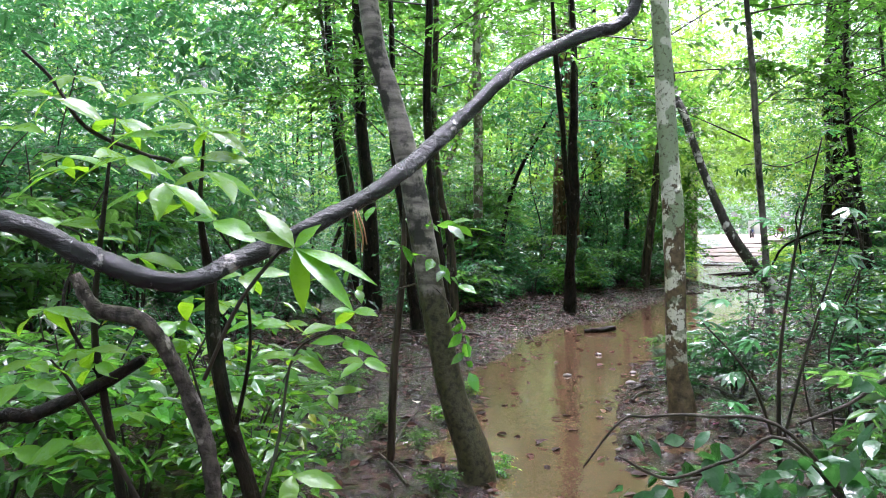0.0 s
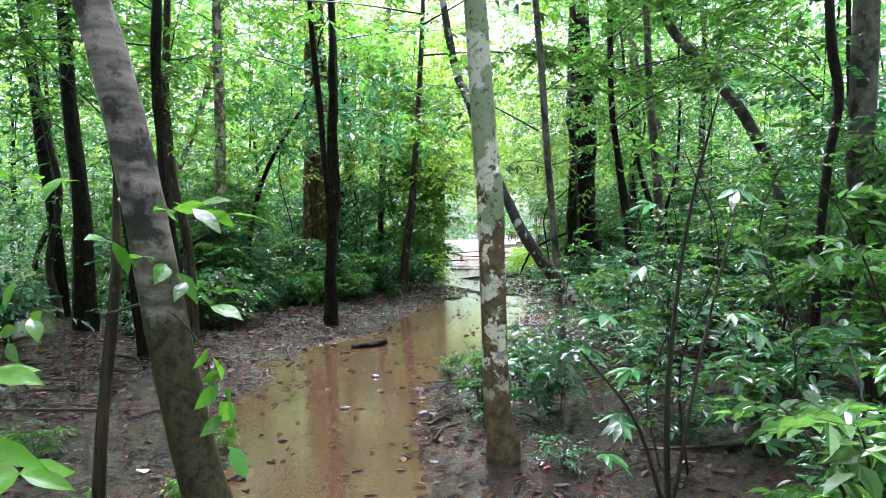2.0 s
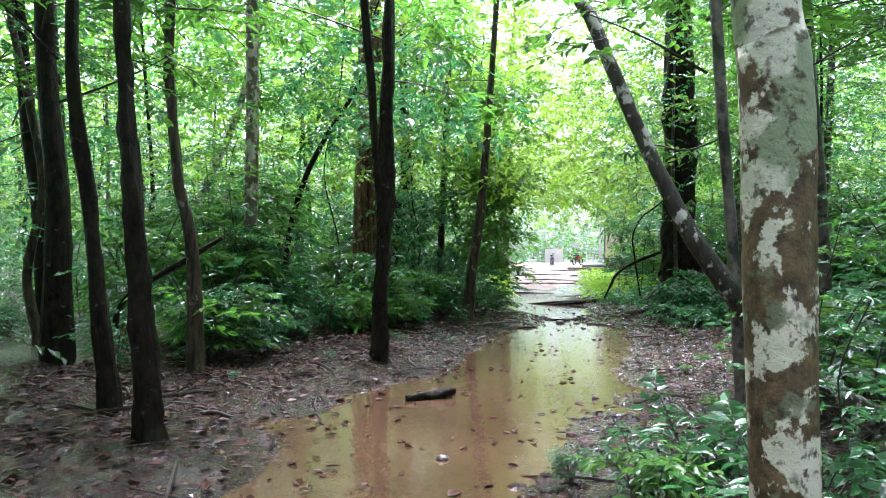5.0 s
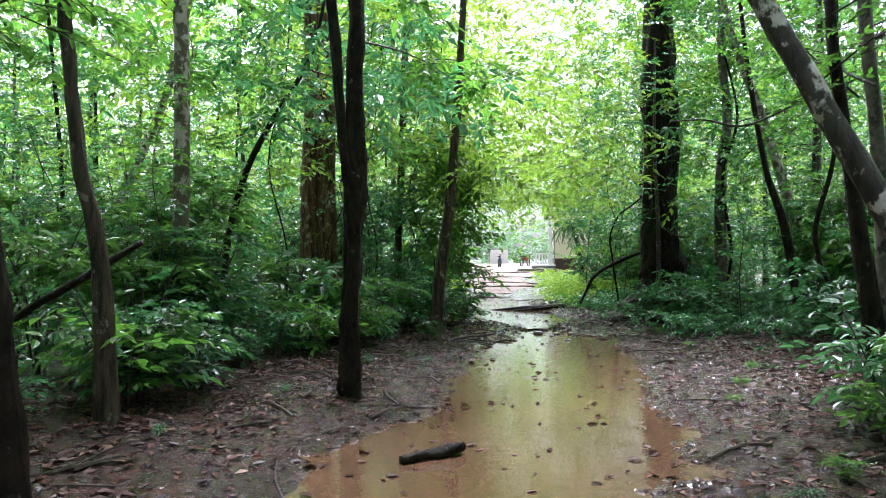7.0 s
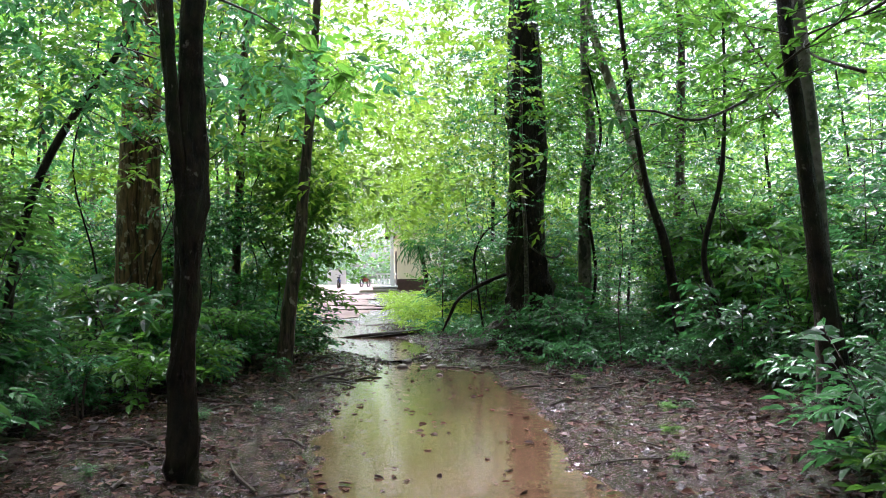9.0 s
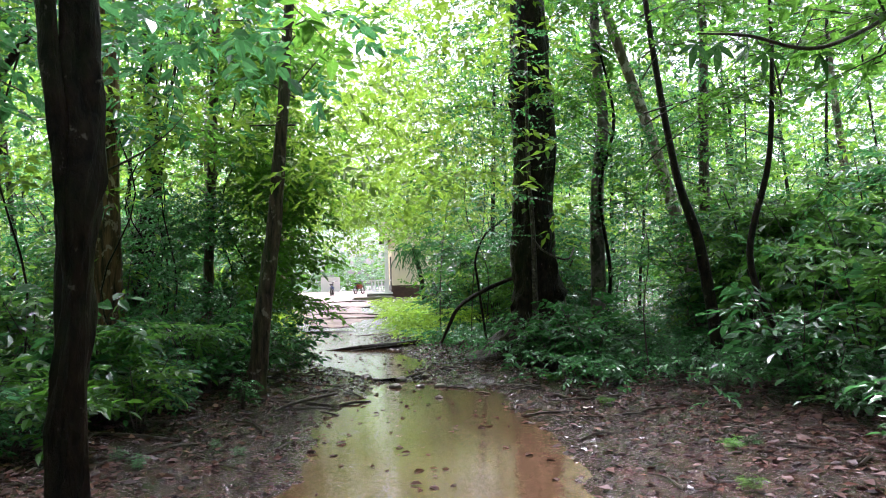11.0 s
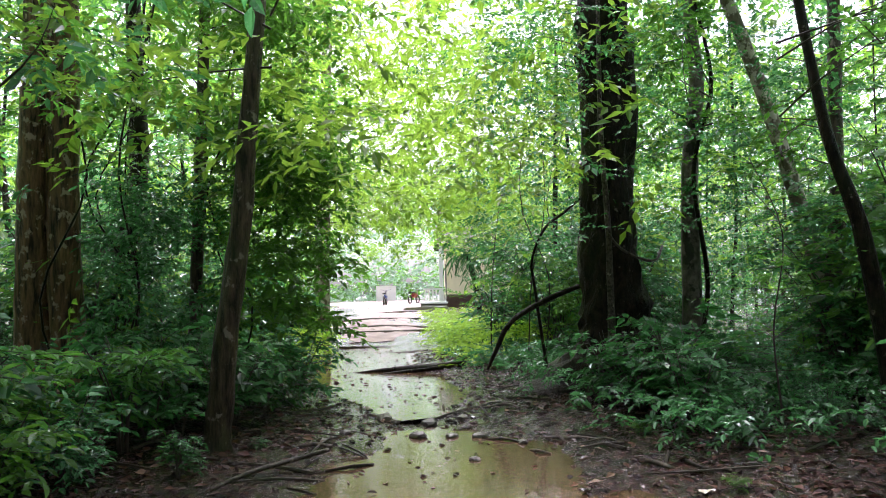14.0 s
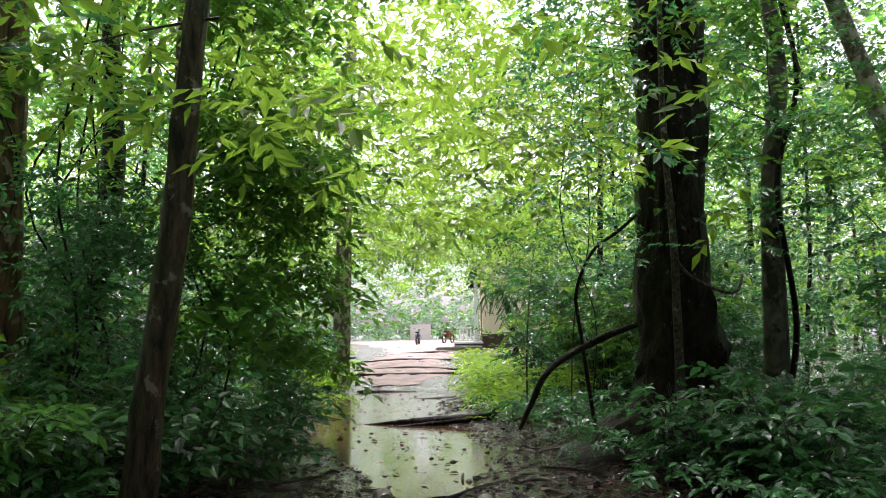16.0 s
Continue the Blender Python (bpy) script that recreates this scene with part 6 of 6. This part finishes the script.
def single_leaf(x, y, size, turn, material, name, label):
    a = radians(turn)
    z = max(0.0, float(height(x, y))) + 0.02
    v, f = leaves(np.array([[x, y, z]]), np.array([[math.cos(a), math.sin(a), 0.15]]), np.array([[0.1, 0.2, 1.0]]), np.array([size]), np.array([size * 0.6]), True)
    tagged(new(name, mesh_from(name, v, f, material)), label, "leaf")


PALE_LEAF = leaf("pale_dead_leaf", (0.42, 0.34, 0.26), (0.6, 0.52, 0.42), (0.3, 0.25, 0.2), 0.15, 0.4)
single_leaf(7.86, 16.63, 0.16, 40, PALE_LEAF, "pale_leaf", "large pale dead leaf curled on the bank")
single_leaf(-0.24, 6.73, 0.13, 100, PALE_LEAF, "pale_leaf", "pale round dead leaf on the mud")
single_leaf(2.91, 5.76, 0.13, 10, PALE_LEAF, "pale_leaf", "pale dead leaf under the bushes")
single_leaf(2.16, 6.05, 0.08, 200, FLOWER, "fallen_flower", "pink fallen flower beside the pale trunk")


# ---- the house in the clearing ----
def box(bm, centre, size, bevel=0.0):
    made = bmesh.ops.create_cube(bm, size=1)["verts"]
    for v in made:
        v.co = Vector((v.co.x * size[0] + centre[0], v.co.y * size[1] + centre[1], v.co.z * size[2] + centre[2]))
    if bevel:
        edges = list({e for v in made for e in v.link_edges})
        bmesh.ops.bevel(bm, geom=edges, offset=bevel, segments=2, affect='EDGES')
    return bm


def box_part(name, centre, size, material, parent, label="", bevel=0.01):
    return part(name, box(bmesh.new(), centre, size, bevel), material, parent, label)


house = thing("house", "small cream plastered house with a dark red plinth and porch", "house", (23.9, 51.0, 0.55))
house.rotation_euler = (0, 0, radians(-26))
wall = box_part("wall", (4.6, 3.0, 2.3), (9.2, 6.0, 2.8), CREAM, house, "cream plastered wall")
box_part("plinth", (4.6, 2.98, 0.45), (9.26, 6.08, 0.9), PLINTH, house, "dark red painted plinth")
# Solid base, coloured dark for the shaded void below the porch.
box_part("porch_floor", (-0.75, 2.6, 0.22), (1.5, 5.2, 0.36), SHADE, house, "porch base coloured dark like the shade beneath")
box_part("porch_slab", (-0.75, 2.55, 0.45), (1.56, 5.3, 0.1), WHITE, house, "white porch slab edge")
box_part("post", (-0.32, 0.08, 2.1), (0.2, 0.2, 3.2), WHITE, house, "white porch post")
box_part("door", (-0.03, 1.1, 1.6), (0.08, 0.95, 2.1), SHADE, house, "door leaf coloured dark like a shaded doorway")
rail = box_part("top_rail", (-0.72, 0.08, 1.22), (1.3, 0.1, 0.09), WHITE, house, "white balustrade rail")
box_part("bottom_rail", (-0.72, 0.08, 0.56), (1.3, 0.1, 0.08), WHITE, house)
for k in range(6):
    bm = bmesh.new()
    bmesh.ops.create_cone(bm, cap_ends=True, segments=8, radius1=0.05, radius2=0.035, depth=0.58)
    bmesh.ops.translate(bm, verts=bm.verts, vec=(-1.22 + 0.2 * k, 0.08, 0.89))
    part("baluster", bm, WHITE, house)
for k in range(3):
    box_part("step", (-0.75, -0.35 - 0.3 * k, 0.26 - 0.12 * k), (1.4, 0.32, 0.14), CONCRETE, house, "mossy concrete step")
win = box_part("window", (3.2, -0.01, 2.2), (1.2, 0.08, 1.1), WHITE, house, "white framed window")
for k in (-1, 1):
    box_part("pane", (3.2 + 0.28 * k, -0.055, 2.2), (0.46, 0.02, 0.94), SHADE, win)
win = box_part("window", (6.6, -0.01, 2.2), (1.2, 0.08, 1.1), WHITE, house, "white framed window")
for k in (-1, 1):
    box_part("pane", (6.6 + 0.28 * k, -0.055, 2.2), (0.46, 0.02, 0.94), SHADE, win)
bm = bmesh.new()
vs = [bm.verts.new(c) for c in ((-0.6, -0.2, 3.72), (9.8, -0.2, 3.72), (9.8, 6.7, 3.72), (-0.6, 6.7, 3.72), (-0.6, 3.0, 5.0), (9.8, 3.0, 5.0))]
for q in ((0, 1, 5, 4), (2, 3, 4, 5), (0, 4, 3), (1, 2, 5), (3, 2, 1, 0)):
    bm.faces.new([vs[i] for i in q])
bmesh.ops.solidify(bm, geom=bm.faces[:], thickness=0.1)
part("roof", bm, ROOF, house, "clay tile roof")


def worn_path():
    """A strip of bare pale sand laid on the ground through the clearing."""
    ys = np.linspace(34.4, 74, 90)
    a = np.interp(ys, (34, 36, 40, 46, 52, 60, 74), (11.6, 12.0, 13.4, 16.6, 18.4, 20, 22)) + 0.25 * bumps(ys, ys, 1.3)
    b = np.interp(ys, (34, 36, 40, 46, 52, 60, 74), (13.2, 15.2, 16.8, 20.4, 23.0, 30, 36)) + 0.3 * bumps(ys + 40, ys, 1.1)
    t = np.linspace(0, 1, 24)[None]
    X = a[:, None] * (1 - t) + b[:, None] * t
    Y = np.repeat(ys[:, None], 24, 1)
    v = np.stack([X, Y, height(X, Y) + 0.03 * np.minimum(1, 8 * t * (1 - t)) - 0.012], -1).reshape(-1, 3)
    i, j = np.meshgrid(np.arange(89), np.arange(23), indexing="ij")
    f = np.stack([i * 24 + j, i * 24 + j + 1, (i + 1) * 24 + j + 1, (i + 1) * 24 + j], -1).reshape(-1, 4)
    tagged(new("path", mesh_from("path", v, f, SAND)), "pale wet sandy path through the clearing", "path", kind="structure")


worn_path()
slab = tagged(part("stone_slab", box(bmesh.new(), (0, 0, 0), (2.2, 0.8, 0.22), 0.05), CONCRETE, None), "mossy stone slab beside the path", "slab")
slab.matrix_basis = pose(20.6, 47.0, float(height(20.6, 47.0)) + 0.1, 0, 0, -20)

board = thing("notice_board", "plain pale board standing on two steel posts", "sign", (30.2, 74.4, 0.7))
board.rotation_euler = (0, 0, radians(-24))
box_part("panel", (0, 0, 0.95), (1.7, 0.06, 1.35), WHITE, board, "blank pale panel", 0.005)
for k in (-0.7, 0.7):
    box_part("post", (k, 0.06, 0.2), (0.08, 0.06, 1.0), STEEL, board)


def motorcycle(place, turn, paint, label):
    e = thing("motorcycle", label, "motorcycle", place)
    e.rotation_euler = (0, 0, radians(turn))
    for x in (-0.62, 0.62):
        v, q, t = tube([(x + 0.27 * math.cos(a), 0, 0.3 + 0.27 * math.sin(a), 0.045) for a in np.linspace(0, 6.283, 13)], 7, 2, 0.0)
        w = piece("wheel", mesh_from("wheel", v, [q, t], RUBBER), e)
        bm = bmesh.new()
        bmesh.ops.create_cone(bm, cap_ends=True, segments=16, radius1=0.1, radius2=0.1, depth=0.08)
        bmesh.ops.rotate(bm, verts=bm.verts, matrix=Matrix.Rotation(radians(90), 3, 'X'))
        bmesh.ops.translate(bm, verts=bm.verts, vec=(x, 0, 0.3))
        part("hub", bm, STEEL, w)
    box_part("body", (0.05, 0, 0.55), (0.75, 0.24, 0.3), paint, e, "painted body", 0.08)
    box_part("seat", (-0.28, 0, 0.76), (0.7, 0.22, 0.1), RUBBER, e, "black seat", 0.04)
    box_part("headlight", (0.55, 0, 0.9), (0.14, 0.16, 0.16), STEEL, e, "", 0.04)
    v, q, t = tube([(0.5, -0.33, 1.02, 0.015), (0.52, 0, 0.95, 0.015), (0.5, 0.33, 1.02, 0.015)], 6, 4, 0)
    piece("handlebar", mesh_from("handlebar", v, [q, t], STEEL), e)
    v, q, t = tube([(0.62, 0, 0.3, 0.03), (0.52, 0, 0.95, 0.03)], 6, 3, 0)
    piece("fork", mesh_from("fork", v, [q, t], STEEL), e)


motorcycle(on_ground(23.4, 58.7), 60, BLUEPAINT, "blue motorcycle parked in the clearing")
motorcycle(on_ground(26.3, 60.5), 40, REDPAINT, "dark red motorcycle parked in the clearing")


# palm beside the house
def small_palm(x, y, h):
    g = float(height(x, y))
    e = thing("palm_tree", "small palm with drooping fronds near the house", "palm tree", (x, y, g))
    v, q, t = tube([(0, 0, -0.1, 0.12), (-0.2, 0, h * 0.5, 0.1), (-0.5, 0.1, h, 0.09)], 10, 6, 0.05)
    piece("trunk", mesh_from("trunk", v, [q, t], BARK_DARK), e)
    r = np.random.default_rng(3)
    for k in range(17):
        a = k * 2.4
        w = np.array([math.cos(a), math.sin(a)])
        ln, rise, fall = r.uniform(0.8, 1.3), r.uniform(-0.2, 1.0), r.uniform(0.5, 1.2)
        s = np.linspace(0.15, 1, 13)
        P = np.stack([-0.5 + w[0] * ln * s * 0.75, 0.1 + w[1] * ln * s * 0.75, h + rise * s * ln - fall * ln * s ** 2.2], -1)
        tang = np.gradient(P, axis=0)
        side = np.cross(tang, [0, 0, 1.0])
        PP, DD = np.vstack([P, P]), np.vstack([unit(side) + 0.5 * unit(tang) - [0, 0, 0.9], -unit(side) + 0.5 * unit(tang) - [0, 0, 0.9]]) + r.normal(0, 0.2, (26, 3))
        v, f = leaves(PP, DD, np.tile([[0, 0, 1.0]], (26, 1)), r.uniform(0.22, 0.42, 26), np.full(26, 0.03))
        piece("frond", mesh_from("frond", v, f, LEAF_UNDER, False), e)


small_palm(18.87, 38.63, 2.6)

# tarpaulin glimpsed through the leaves
n = 14
X, Z = np.meshgrid(np.linspace(0, 2.0, n), np.linspace(0, 0.6, n), indexing="ij")
v = np.stack([22.3 + X * 0.87, 27.1 - X * 0.5 + 0.12 * np.sin(3 * X + 2 * Z), 2.7 + Z + 0.15 * np.cos(2 * X)], -1).reshape(-1, 3)
i, j = np.meshgrid(np.arange(n - 1), np.arange(n - 1), indexing="ij")
f = np.stack([i * n + j, (i + 1) * n + j, (i + 1) * n + j + 1, i * n + j + 1], -1).reshape(-1, 4)
sheet = thing("tarpaulin_shelter", "blue tarpaulin hung on poles behind the trees", "shelter", (0, 0, 0))
piece("sheet", mesh_from("sheet", v, f, TARP), sheet, "sagging blue sheet")
for x, y in ((22.3, 27.1), (24.04, 26.1)):
    a, q, t = tube([(x, y, float(height(x, y)) - 0.1, 0.04), (x, y, 3.7, 0.035)], 7, 3, 0.04)
    piece("pole", mesh_from("pole", a, [q, t], TWIG), sheet)
